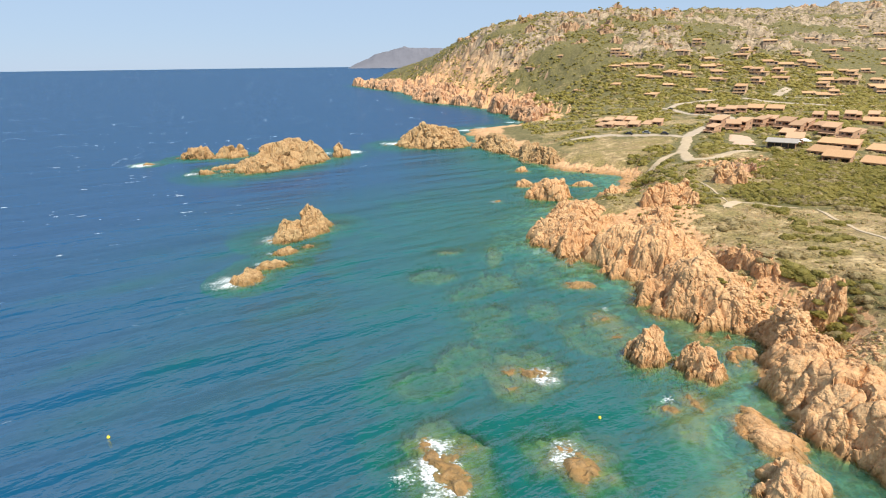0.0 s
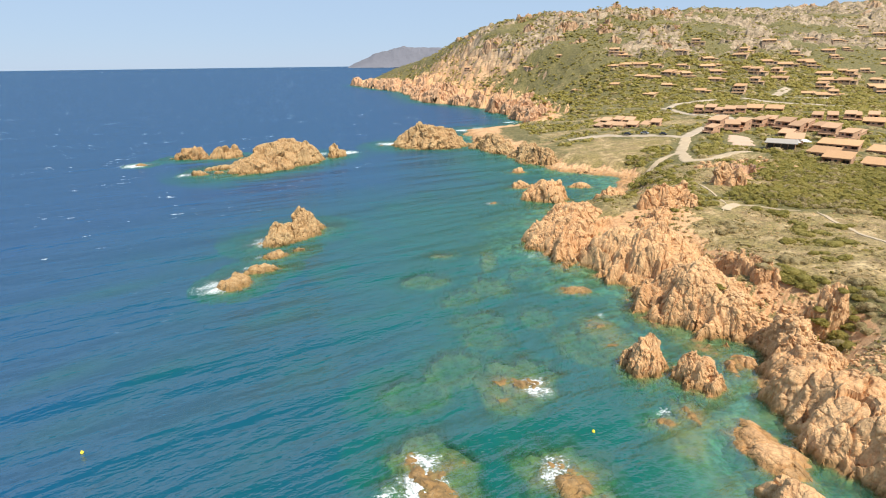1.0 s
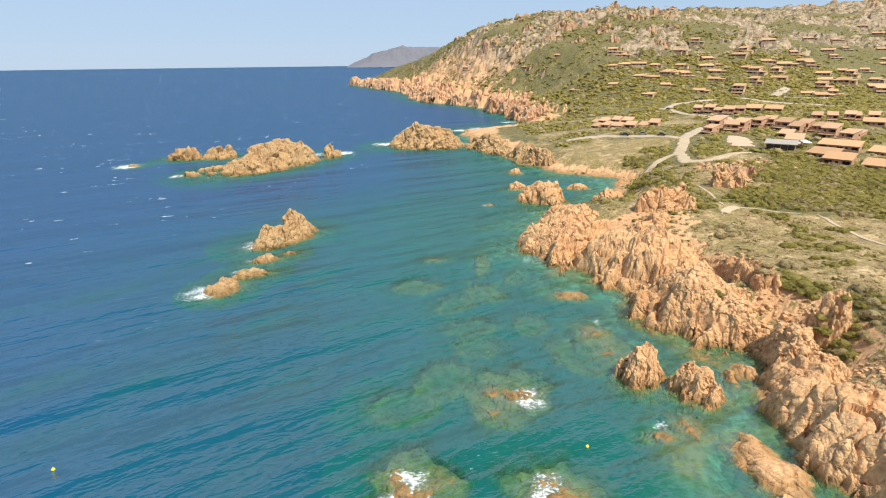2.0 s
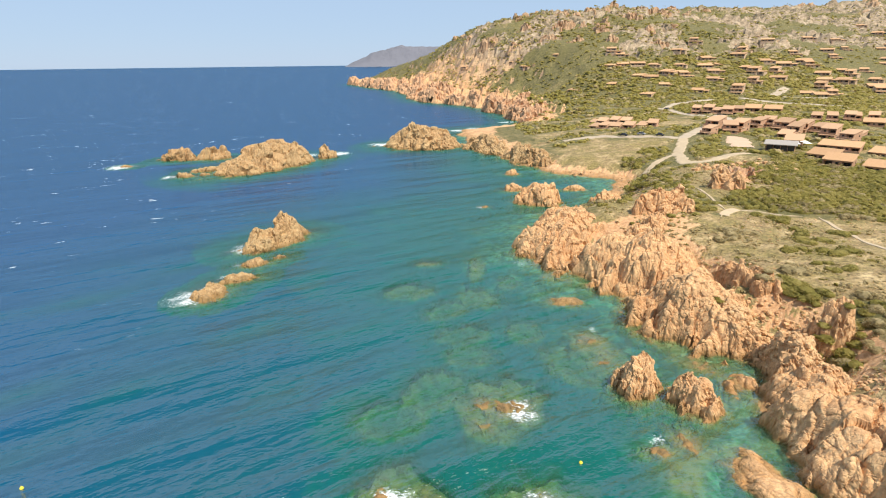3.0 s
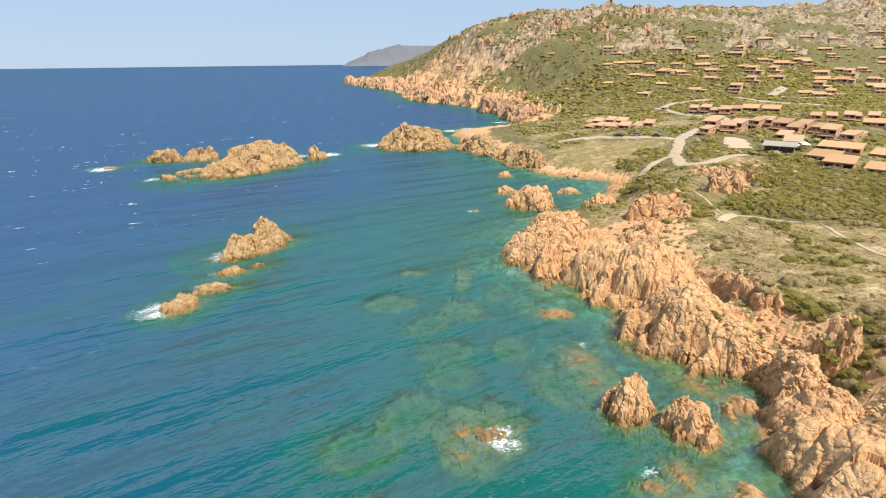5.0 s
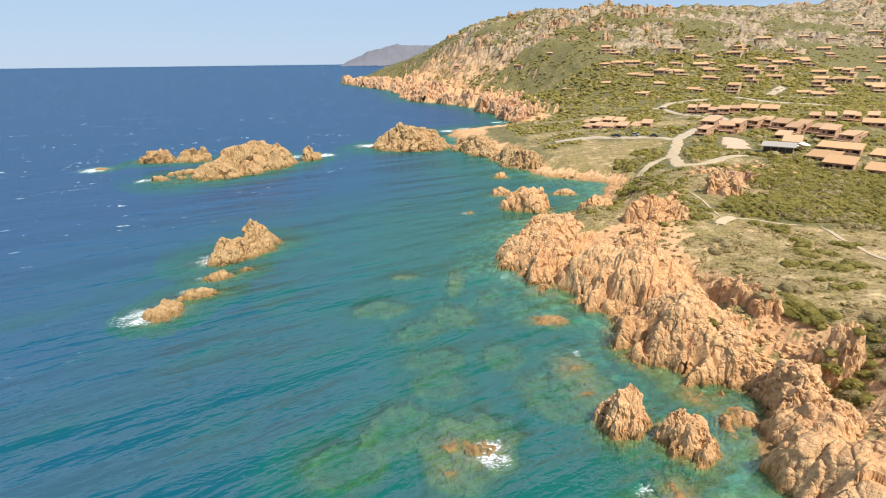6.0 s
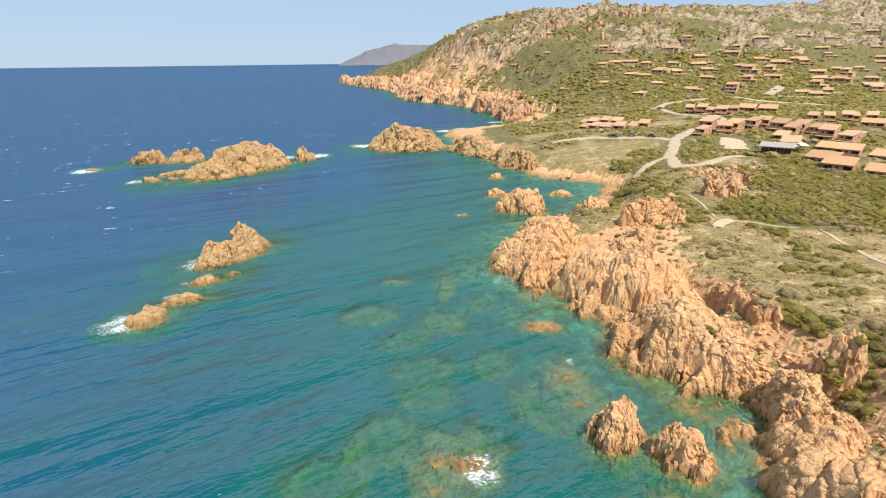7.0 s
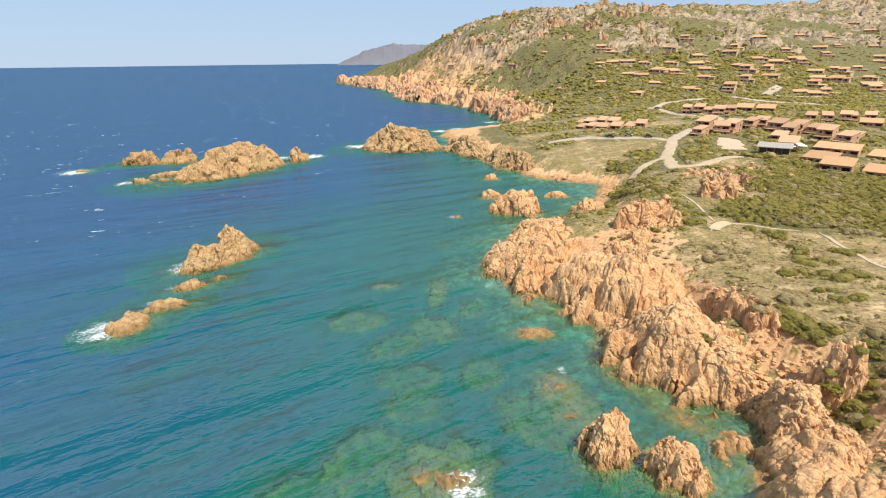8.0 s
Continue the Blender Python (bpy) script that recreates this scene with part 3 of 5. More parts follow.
# ---- meshes from arrays ----
def sheet(name, x, y, z, mat, keep=None, attributes=()):
    """A mesh over a grid of places; keep: which cells stay."""
    rows, cols = x.shape
    i = np.arange(rows * cols).reshape(rows, cols)
    quads = np.stack([i[:-1, :-1], i[1:, :-1], i[1:, 1:], i[:-1, 1:]], -1).reshape(-1, 4)
    if keep is not None:
        quads = quads[keep[:-1, :-1].ravel() | keep[1:, :-1].ravel() | keep[1:, 1:].ravel() | keep[:-1, 1:].ravel()]
    used = np.unique(quads)
    again = np.zeros(rows * cols, np.int64)
    again[used] = np.arange(len(used))
    quads = again[quads]
    me = bpy.data.meshes.new(name)
    me.vertices.add(len(used))
    me.vertices.foreach_set("co", np.stack([x, y, z], -1).reshape(-1, 3)[used].astype(np.float32).ravel())
    me.loops.add(quads.size)
    me.loops.foreach_set("vertex_index", quads.astype(np.int32).ravel())
    me.polygons.add(len(quads))
    me.polygons.foreach_set("loop_start", np.arange(0, quads.size, 4, dtype=np.int32))
    for key, values in attributes:
        a = me.attributes.new(key, "FLOAT", "POINT")
        a.data.foreach_set("value", values.reshape(-1)[used].astype(np.float32))
    me.update(calc_edges=True)
    me.polygons.foreach_set("use_smooth", [False] * len(quads))
    me.materials.append(mat)
    return new(name, me)


def fan(step, ratio, start=2.0, end=4850.0, left=-66.0, right=72.0):
    """A sheet of rings round the first eye, finer near by: places of its grid."""
    rings = int(math.log(end / 30) / math.log(ratio))
    r = np.concatenate([np.linspace(start, 29, 20), 30 * ratio ** np.arange(rings + 1)])
    a = np.radians(np.concatenate([np.arange(left, right, step), np.linspace(right, left + 360, 60)]))
    rr, aa = np.meshgrid(r, a, indexing="ij")
    return -5 + rr * np.sin(aa), 4 + rr * np.cos(aa)


# ---- ground and sea bed ----
THICKETS = ((125, 152, 15, 0.6), (141, 156, 15, 0.6), (132, 173, 15, 0.6), (99, 146, 9, 0.5), (79, 136, 7, 0.5), (103, 225, 10, 0.6),
            (121, 224, 8, 0.5), (64, 77, 3, 0.7), (71, 82, 4.5, 0.6), (80, 110, 6, 0.4), (66, 96, 5, 0.5), (97, 131, 6, 0.4),
            (141, 238, 14, 0.6), (164, 225, 14, 0.6), (161, 273, 16, 0.6), (115, 240, 8, 0.5), (112, 127, 12, 0.4))
BARE_SOIL = ((84, 224, 9, -1.0), (76, 238, 7, -0.9), (92, 214, 7, -0.8), (84, 112, 24, -0.32), (70, 100, 14, -0.2), (83, 136, 4, -0.9), (79, 124, 7, -0.5), (98, 118, 9, -0.45), (63, 86, 6, -0.5), (72, 118, 6, -0.4), (77, 95, 7, -0.4), (61, 68, 6, -0.8),
             (60, 58, 8, -0.7), (66, 66, 6, -0.4), (100, 250, 14, -0.3), (122, 262, 10, -0.35), (142, 302, 12, -0.5), (165, 312, 14, -0.5),
             (180, 330, 12, -0.4), (90, 262, 14, -0.25))


def thickets(x, y):
    """Where scrub grows thick (above 0) or the soil lies bare (below 0)."""
    total = 0
    for tx, ty, reach, much in (*THICKETS, *BARE_SOIL):
        total = total + much * np.exp(-((x - tx) ** 2 + (y - ty) ** 2) / reach ** 2)
    return total



gx, gy = fan(0.22, 1.0106)
gz = ground_height(gx, gy)
gd = shore(gx, gy)
slope = np.hypot(np.gradient(gz, axis=0) / np.maximum(np.hypot(np.gradient(gx, axis=0), np.gradient(gy, axis=0)), 1e-6),
                 np.gradient(gz, axis=1) / np.maximum(np.hypot(np.gradient(gx, axis=1), np.gradient(gy, axis=1)), 1e-6))
far = smooth(150, 500, np.hypot(gx, gy))
rock_mask = np.clip(smooth(0.45 + 0.4 * far, 0.95 + 0.5 * far, slope) + (1 - smooth(3, 9 + 50 * far, gd)) * 0.9 + bareness(gx, gy, hills(gx, gy)) * 0.62, 0, 1)
green_mask = np.clip(0.42 + 0.38 * layered(gx / 30, gy / 30, 90, 3) + 0.2 * smooth(60, 140, gd) - 0.25 * smooth(70, 120, gz) + thickets(gx, gy), 0, 1)
stony = np.exp(-((gx - 60) ** 2 + (gy - 131) ** 2) / 12 ** 2) + np.exp(-((gx - 112) ** 2 + (gy - 172) ** 2) / 11 ** 2)
rock_mask = np.clip(rock_mask + stony, 0, 1)
green_mask = np.clip(green_mask + 0.35 * far - stony, 0, 1) * smooth(5, 12, gd)
bed_mask = 1 - smooth(-1.0, -0.2, gz)
ground = sheet("ground", gx, gy, gz, GROUND, attributes=(("rock", rock_mask), ("green", green_mask), ("bed", bed_mask), ("shelf", smooth(-26, -6, gd)), ("far", far * smooth(40, 120, gd))))
tagged(ground, "dry sandy coastal land with scrub and granite, and sandy sea bed", "ground", kind="structure")
ground.data.polygons.foreach_set("use_smooth", (rock_mask[:-1, :-1] < 0.4).ravel())

# ---- the sea ----
sx, sy = fan(0.28, 1.0118)
sd = -full_height(sx, sy)
sr = np.hypot(sx, sy)
sz = 32 * np.clip((sr - 1200) / 3600, 0, None) ** 2
# surf: where waves break on the outer sides of rocks and reefs (x, y, reach, how much)
foam = np.zeros(sx.shape)
for fx, fy, reach, much in ((15.2, 73.3, 2.8, 0.85), (-2.6, 59.5, 2.6, 0.8), (-2.8, 55, 3.4, 0.8), (-2, 51, 3.5, 0.7), (-6.4, 53.8, 2.0, 0.75), (13.6, 57.2, 2.0, 0.75), (12.2, 55.4, 1.6, 0.7), (33.5, 95, 1.2, 0.8), (31, 65.5, 1.8, 0.6), (-45, 117, 4.5, 0.85),
                            (-42, 148, 4.0, 0.8), (-40.5, 128, 1.8, 0.7), (-42.5, 121, 2.6, 0.8), (-40, 136, 1.5, 0.65), (-32, 302, 8, 0.85), (-46, 300, 7, 0.7), (-133, 277, 8, 0.8), (-98, 249, 5, 0.8),
                            (-10, 333, 8, 0.85), (44, 392, 8, 0.8), (57, 404, 7, 0.7), (30, 129, 4, 0.6), (27, 182, 2.2, 0.7), (88, 440, 9, 0.7)):
    foam = np.maximum(foam, 1.35 * much * np.exp(-((sx - fx) ** 2 + (sy - fy) ** 2) / (1.25 * reach) ** 2))
foam = foam * np.clip(0.25 + 1.1 * (ridged(sx / 4, sy / 3, 210, 3) - 0.3), 0, 1.2)
foam = foam * smooth(-1.2, -0.1, sd)
ocean = sheet("sea", sx, sy, sz, WATER, keep=sd > -1.2, attributes=(("depth", np.clip(sd, -1, 40)), ("foam", foam)))
tagged(ocean, "clear turquoise to deep blue sea with wind ripples", "sea", kind="structure")
ocean.data.polygons.foreach_set("use_smooth", [True] * len(ocean.data.polygons))

# ---- rocks ----
ROCK_LABELS = {
    "coastal_cliff": ("steep salmon-pink granite cliff split by upright clefts", "cliff", "coastal cliffs"),
    "granite_crag": ("weathered orange-pink granite crag with deep fissures", "crag", "granite crags"),
    "rock_pillar": ("pointed granite rock standing in shallow green water", "rock", "standing rocks"),
    "shore_rock": ("low rounded granite rock at the water's edge", "rock", "shore rocks"),
    "reef": ("rusty brown reef barely breaking the clear water", "reef", "reefs"),
    "islet": ("bare ochre granite islet washed by white surf", "islet", "islets")}


def blurred(a, times):
    """A grid of numbers, smoothed along both ways."""
    for _ in range(times):
        a = np.concatenate([a[:1], (a[:-2] + 2 * a[1:-1] + a[2:]) / 4, a[-1:]], 0)
        a = np.concatenate([a[:, :1], (a[:, :-2] + 2 * a[:, 1:-1] + a[:, 2:]) / 4, a[:, -1:]], 1)
    return a


def rock_mesh(rock, step, mat):
    """One rock: a grid drawn closer together on the steep flanks, then split into blocks along tilted joints."""
    name, cx, cy, a, b, turn, top, steep, seed = rock
    us, vs = np.arange(-1.55 * a - 2.5, 1.55 * a + 2.5, step), np.arange(-1.55 * b - 2.5, 1.55 * b + 2.5, step)
    u, v = np.meshgrid(us, vs, indexing="ij")
    co, si = math.cos(radians(turn)), math.sin(radians(turn))
    u, v = u[:, ::3], v[:, ::3]
    lie = blurred(rock_height(rock, cx + u * co - v * si, cy + u * si + v * co), 2)
    along = np.concatenate([np.zeros((len(us), 1)), np.cumsum(np.hypot(np.diff(lie, axis=1), 3 * step), axis=1)], 1)
    along = blurred(along, 3)
    count = int(len(vs) * 1.25)
    v = np.stack([np.interp(np.linspace(0, line[-1], count), line, vs[::3]) for line in along])
    u = np.repeat(us[:, None], count, 1)
    x, y = cx + u * co - v * si, cy + u * si + v * co
    z = rock_height(rock, x, y)
    base = ground_height(x[::4, ::4], y[::4, ::4])
    keep = z > np.repeat(np.repeat(base, 4, 0), 4, 1)[:z.shape[0], :z.shape[1]] - 0.7
    p = np.stack([x, y, z], -1)
    soft = np.stack([x, y, blurred(z, 3)], -1)
    n = np.cross(np.gradient(soft, axis=0), np.gradient(soft, axis=1))
    n /= np.maximum(np.linalg.norm(n, axis=-1, keepdims=True), 1e-9)
    k = step / 0.16 * (0.5 if name == "reef" else 1.0)
    broad = 1.7 if seed in (11, 12, 33, 34) else 1.0
    k = min(max(k, 0.75), 3.5) * (0.8 if max(a, b) < 6 else 1.0) * broad
    long = 6.5 if RIBBED.get(seed, 1.0) > 1 else 2.9
    tilt = Matrix.Rotation(radians((10 + seed * 37 % 25) * (0.35 if long > 3 else 1.0)), 3, "X") @ Matrix.Rotation(radians(seed * 53 % 180), 3, "Z")
    q = p[keep] @ np.array(tilt).T
    q = q + 0.35 * k * np.stack([grain(q[:, 1] / (2 * k), q[:, 2] / (2 * k), seed + 30), grain(q[:, 2] / (2 * k), q[:, 0] / (2 * k), seed + 31), grain(q[:, 0] / (2 * k), q[:, 1] / (2 * k), seed + 32)], -1)
    edge1, pick1, lean1 = blocks(q[:, 0] / (1.5 * k), q[:, 1] / (1.9 * k), q[:, 2] / (long * k), seed + 33)
    edge2, pick2, lean2 = blocks(q[:, 0] / (0.62 * k), q[:, 1] / (0.75 * k), q[:, 2] / (0.33 * long * k), seed + 35)
    rough = 0.4 + 0.6 * smooth(-0.3, 0.4, grain(x[keep] / (6 * k), y[keep] / (6 * k), seed + 37))
    open_joint = 2.2 if seed in SEATS else 1.0
    d = (pick1 - 0.5) * 0.5 + lean1 * 1.0 - 0.32 * open_joint * (1 - smooth(0.0, 0.10 + 0.04 * open_joint, edge1))
    d = d + rough * ((pick2 - 0.5) * 0.26 + lean2 * 0.5 - 0.16 * (1 - smooth(0.0, 0.16, edge2)))
    move = np.zeros(x.shape)
    move[keep] = d * k * (0.85 if top > 3 else 0.6 if top > 1 else 0.45) / max(1.0, 0.8 * RIBBED.get(seed, 1.0)) * (1.35 if seed in SEATS else 0.75 / broad if broad > 1 else 1.0)
    p = p + n * move[..., None]
    return sheet(name, p[..., 0], p[..., 1], p[..., 2], mat, keep=keep)


for rock in ROCKS:
    name, cx, cy, a, b, turn, top, steep, seed = rock
    dist = math.hypot(cx, cy)
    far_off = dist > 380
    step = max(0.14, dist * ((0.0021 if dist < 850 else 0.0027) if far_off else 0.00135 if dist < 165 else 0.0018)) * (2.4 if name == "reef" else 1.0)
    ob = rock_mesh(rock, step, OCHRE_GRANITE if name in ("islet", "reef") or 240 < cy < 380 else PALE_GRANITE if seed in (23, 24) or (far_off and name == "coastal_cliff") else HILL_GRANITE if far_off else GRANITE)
    label, category, group = ROCK_LABELS[name]
    tagged(ob, label, category, group)

# ---- helpers for things ----
def at_ground(x, y):
    return float(full_height(np.array([float(x)]), np.array([float(y)]))[0])


def part(name, bm, mat, parent=None, label=""):
    """Links a bmesh as one mesh object under a thing or a part."""
    me = bpy.data.meshes.new(name)
    bm.to_mesh(me)
    bm.free()
    me.materials.append(mat)
    ob = new(name, me)
    if parent:
        ob.parent = parent
    if label:
        tagged(ob, label)
    return ob


def block(bm, x0, y0, z0, x1, y1, z1, bevel=0.0):
    made = bmesh.ops.create_cube(bm, size=1.0, matrix=Matrix.Translation(((x0 + x1) / 2, (y0 + y1) / 2, (z0 + z1) / 2)) @ Matrix.Diagonal((x1 - x0, y1 - y0, z1 - z0, 1)))
    if bevel:
        edges = list({e for v in made["verts"] for e in v.link_edges})
        bmesh.ops.bevel(bm, geom=edges, offset=bevel, segments=2, affect="EDGES")
    return made["verts"]


def random_tint(n, l, colour, spread=0.12):
    info = n.new("ShaderNodeObjectInfo")
    dark = tuple(v * (1 - spread) for v in colour)
    pale = tuple(min(0.9, v * (1 + spread) + 0.02) for v in colour)
    return ramp(n, l, info.outputs["Random"], ((0.0, dark), (1.0, pale)))


def make_plain(name, colour, roughness=0.85, spread=0.12, scale=1.2, bump=0.3):
    """Painted or earthen surface: tint by piece, stains at two scales."""
    m, n, l, b = material(name, roughness)
    c = random_tint(n, l, colour, spread)
    stain = ramp(n, l, noise_node(n, l, scale, 6), ((0.35, tuple(v * 0.72 for v in colour)), (0.6, colour)))
    c = mixed(n, l, 0.4, c, stain)
    l.new(c, b.inputs["Base Color"])
    bumped(n, l, b, noise_node(n, l, 6.0, 4), bump, 0.03)
    return m


def make_roof():
    m, n, l, b = material("terracotta_tile", 0.85)
    c = random_tint(n, l, (0.49, 0.275, 0.125), 0.25)
    spot = ramp(n, l, noise_node(n, l, 2.5, 6, rough=0.7), ((0.35, (0.37, 0.195, 0.09)), (0.65, (0.53, 0.33, 0.18))))
    l.new(mixed(n, l, 0.5, c, spot), b.inputs["Base Color"])
    bumped(n, l, b, noise_node(n, l, 5.0, 3), 0.5, 0.06)
    return m


def make_leaf(name, dark, mid, light):
    m, n, l, b = material(name, 0.75)
    geo = n.new("ShaderNodeNewGeometry")
    info = n.new("ShaderNodeObjectInfo")
    k = math_node(n, l, "ADD", math_node(n, l, "MULTIPLY", geo.outputs["Random Per Island"], 0.5), math_node(n, l, "MULTIPLY", info.outputs["Random"], 0.5))
    k = math_node(n, l, "ADD", math_node(n, l, "MULTIPLY", k, 0.6), math_node(n, l, "MULTIPLY", noise_node(n, l, 0.05, 3), 0.4))
    k = math_node(n, l, "ADD", k, math_node(n, l, "MULTIPLY", math_node(n, l, "SUBTRACT", noise_node(n, l, 1.9, 6, rough=0.75), 0.5), 1.1))
    tone = ramp(n, l, k, ((0.1, tuple(v * 0.55 for v in dark)), (0.3, dark), (0.5, mid), (0.8, light)))
    bumped(n, l, b, noise_node(n, l, 2.6, 6, rough=0.75), 0.9, 0.5)
    l.new(tone, b.inputs["Base Color"])
    # thin leaves let some light through
    thin = n.new("ShaderNodeBsdfTranslucent")
    l.new(tone, thin.inputs["Color"])
    mix = n.new("ShaderNodeMixShader")
    mix.inputs[0].default_value = 0.45
    l.new(b.outputs[0], mix.inputs[1])
    l.new(thin.outputs[0], mix.inputs[2])
    l.new(mix.outputs[0], n["Material Output"].inputs["Surface"])
    return m


ROOF = make_roof()
STUCCO = make_plain("salmon_stucco", (0.50, 0.29, 0.175), spread=0.2)
OCHRE = make_plain("ochre_stucco", (0.53, 0.37, 0.235), spread=0.2)
TERRACE = make_plain("terrace_paving", (0.50, 0.34, 0.23))
SHADE_GLASS = make_plain("dark_glazing", (0.035, 0.035, 0.04), 0.15, 0.3, bump=0.0)
TIMBER = make_plain("brown_timber", (0.13, 0.07, 0.04))
PALE_ROOF = make_plain("pale_sheet_roof", (0.33, 0.29, 0.25), 0.95, 0.05)
CANVAS = make_plain("white_canvas", (0.78, 0.76, 0.72), 0.9, 0.05)
EARTH = make_plain("pale_earth_track", (0.46, 0.35, 0.225), 0.95, 0.05, 0.3, 0.8)
TARMAC = make_plain("bleached_tarmac", (0.42, 0.33, 0.235), 0.9, 0.05, 0.25, 0.4)
LEAF = make_leaf("evergreen_leaf", (0.185, 0.165, 0.030), (0.32, 0.27, 0.052), (0.44, 0.35, 0.095))
DRY_LEAF = make_leaf("dry_scrub_leaf", (0.30, 0.23, 0.10), (0.47, 0.365, 0.17), (0.60, 0.47, 0.24))
BARK = make_plain("grey_bark", (0.11, 0.085, 0.06))


# ---- houses ----
def house(width, depth, storeys, roof_mat=ROOF, name="house", plaster=STUCCO, wing=0.0):
    """A stepped holiday house: walls with open loggias to the front (-y), a tiled roof on each storey's front, terrace and parapet."""
    top = new(name)
    high = 2.85
    for s in range(storeys):
        back = 1.9 * s  # every storey stands back from the one below
        z0, z1 = high * s, high * (s + 1)
        bm = bmesh.new()
        low = z0 - (3.0 if s == 0 else 0.0)
        block(bm, 0, back + 2.0, low, width, depth, z1, 0.05)
        for x in (0.0, width - 0.35):
            block(bm, x, back, low, x + 0.35, back + 2.02, z1 - 0.05, 0.05)
        part("wall", bm, plaster, top)
        bm = bmesh.new()
        block(bm, -0.3, back - 1.6, z0 - (3.0 if s == 0 else 0.3), width + 0.3, back + 1.98, z0 + 0.05, 0.04)
        part("terrace", bm, TERRACE, top)
        bm = bmesh.new()
        block(bm, -0.3, back - 1.6, z0 + 0.05, width + 0.3, back - 1.35, z0 + 0.9, 0.05)
        part("parapet", bm, plaster, top)
        bays = max(1, round(width / 3.4))
        bm = bmesh.new()
        block(bm, 0.36, back + 0.03, z1 - 0.75, width - 0.36, back + 0.3, z1 - 0.07, 0.04)
        part("lintel", bm, plaster, top)
        for i in range(bays):
            x = 0.35 + (width - 0.7) * (i + 0.5) / bays
            if (i + s) % 3 == 1:
                # a closed bay: plain front wall with one small window
                half = (width - 0.7) / bays / 2
                bm = bmesh.new()
                block(bm, x - half + 0.02, back + 0.02, z0 + 0.02, x + half - 0.02, back + 1.96, z1 - 0.06)
                bay = part("bay_wall", bm, plaster, top)
                bm = bmesh.new()
                block(bm, x - 0.5, back - 0.03, z0 + 1.0, x + 0.5, back + 0.018, z0 + 2.0)
                part("window", bm, SHADE_GLASS, bay)
                continue
            bm = bmesh.new()
            block(bm, x - 1.05, back + 1.93, z0 + 0.06, x + 1.05, back + 1.995, z0 + 2.2)
            door = part("glass_door", bm, SHADE_GLASS, top, "dark glazed terrace door")
            bm = bmesh.new()
            for dx in (-1.1, -0.04, 1.02):
                block(bm, x + dx, back + 1.9, z0 + 0.05, x + dx + 0.08, back + 1.99, z0 + 2.26)
            block(bm, x - 1.1, back + 1.9, z0 + 2.26, x + 1.1, back + 1.99, z0 + 2.34)
            part("door_frame", bm, TIMBER, door)
            if i:
                cx = 0.35 + (width - 0.7) * i / bays
                bm = bmesh.new()
                block(bm, cx - 0.16, back - 0.1, z0 + 0.05, cx + 0.16, back + 0.22, z1 - 0.1, 0.03)
                part("column", bm, plaster, top)
        # roof: over the whole top storey, over the loggia on the lower ones
        end = depth + 0.5 if s == storeys - 1 else back + 2.6
        bm = bmesh.new()
        verts = block(bm, -0.25, back - 0.7, z1 - 0.05, width + 0.25, end, z1 + 0.17)
        for v in verts:
            v.co.z += 0.22 * (v.co.y - back) - (0.3 if s < storeys - 1 else 0.0)
        part("roof", bm, roof_mat, top)
        if s == storeys - 1:
            bm = bmesh.new()
            for v in block(bm, 0.02, back + 2.1, z1 - 0.2, width - 0.02, depth - 0.02, z1 + 0.02):
                if v.co.z > z1:
                    v.co.z += 0.22 * (v.co.y - back) - 0.04
            part("gable", bm, plaster, top)
    if wing:
        # a lower wing set forward at one side, with its own roof and windows
        bm = bmesh.new()
        block(bm, width, 1.0, -3, width + wing, depth - 1.2, 2.2, 0.05)
        part("wing_wall", bm, plaster, top)
        bm = bmesh.new()
        for v in block(bm, width - 0.1, 0.4, 2.2, width + wing + 0.4, depth - 0.8, 2.4):
            v.co.z += 0.1 * v.co.y
        part("wing_roof", bm, roof_mat, top)
        bm = bmesh.new()
        block(bm, width + wing * 0.3, 0.96, 0.4, width + wing * 0.7, 1.0, 1.8)
        part("wing_window", bm, SHADE_GLASS, top)
    # a small side window
    for s in range(storeys):
        bm = bmesh.new()
        block(bm, width - 0.02, depth * 0.72, high * s + 1.0, width + 0.02, depth * 0.72 + 1.0, high * s + 2.0)
        part("window", bm, SHADE_GLASS, top, "small dark side window")
    return top


HOUSE_LABELS = {
    "terrace_house": ("salmon stucco holiday house with terracotta roof and shaded loggia", "house"),
    "stepped_house": ("two-storey salmon stucco house with tiled roofs and dark loggias", "house"),
    "long_villa": ("low ochre villa with long terracotta roof among green scrub", "house"),
    "wide_villa": ("low ochre villa with a wide tiled roof on the slope", "house"),
    "stacked_villa": ("two-storey ochre villa with a lower wing and tiled roofs", "house"),
    "roofed_house": ("salmon house with broad orange tiled roof over a shaded terrace", "house"),
    "hill_house": ("three-storey ochre house with stepped tiled terraces on the hillside", "house")}
PINK_ROOF = make_plain("faded_pink_tile", (0.47, 0.28, 0.155), spread=0.25, scale=2.5)
KINDS = {"terrace_house": house(6.4, 8.0, 1, name="terrace_house", roof_mat=PINK_ROOF), "stepped_house": house(6.4, 9.5, 2, name="stepped_house", roof_mat=PINK_ROOF),
         "long_villa": house(9.5, 7.0, 1, name="long_villa", plaster=OCHRE, wing=4.0), "hill_house": house(10.0, 11.0, 3, name="hill_house", plaster=OCHRE),
         "wide_villa": house(12.5, 7.0, 1, name="wide_villa", plaster=OCHRE, wing=0.0), "stacked_villa": house(7.5, 9.0, 2, name="stacked_villa", plaster=OCHRE, wing=4.5),
         "roofed_house": house(9.5, 8.0, 1, name="roofed_house")}
HOUSE_SPOTS = []


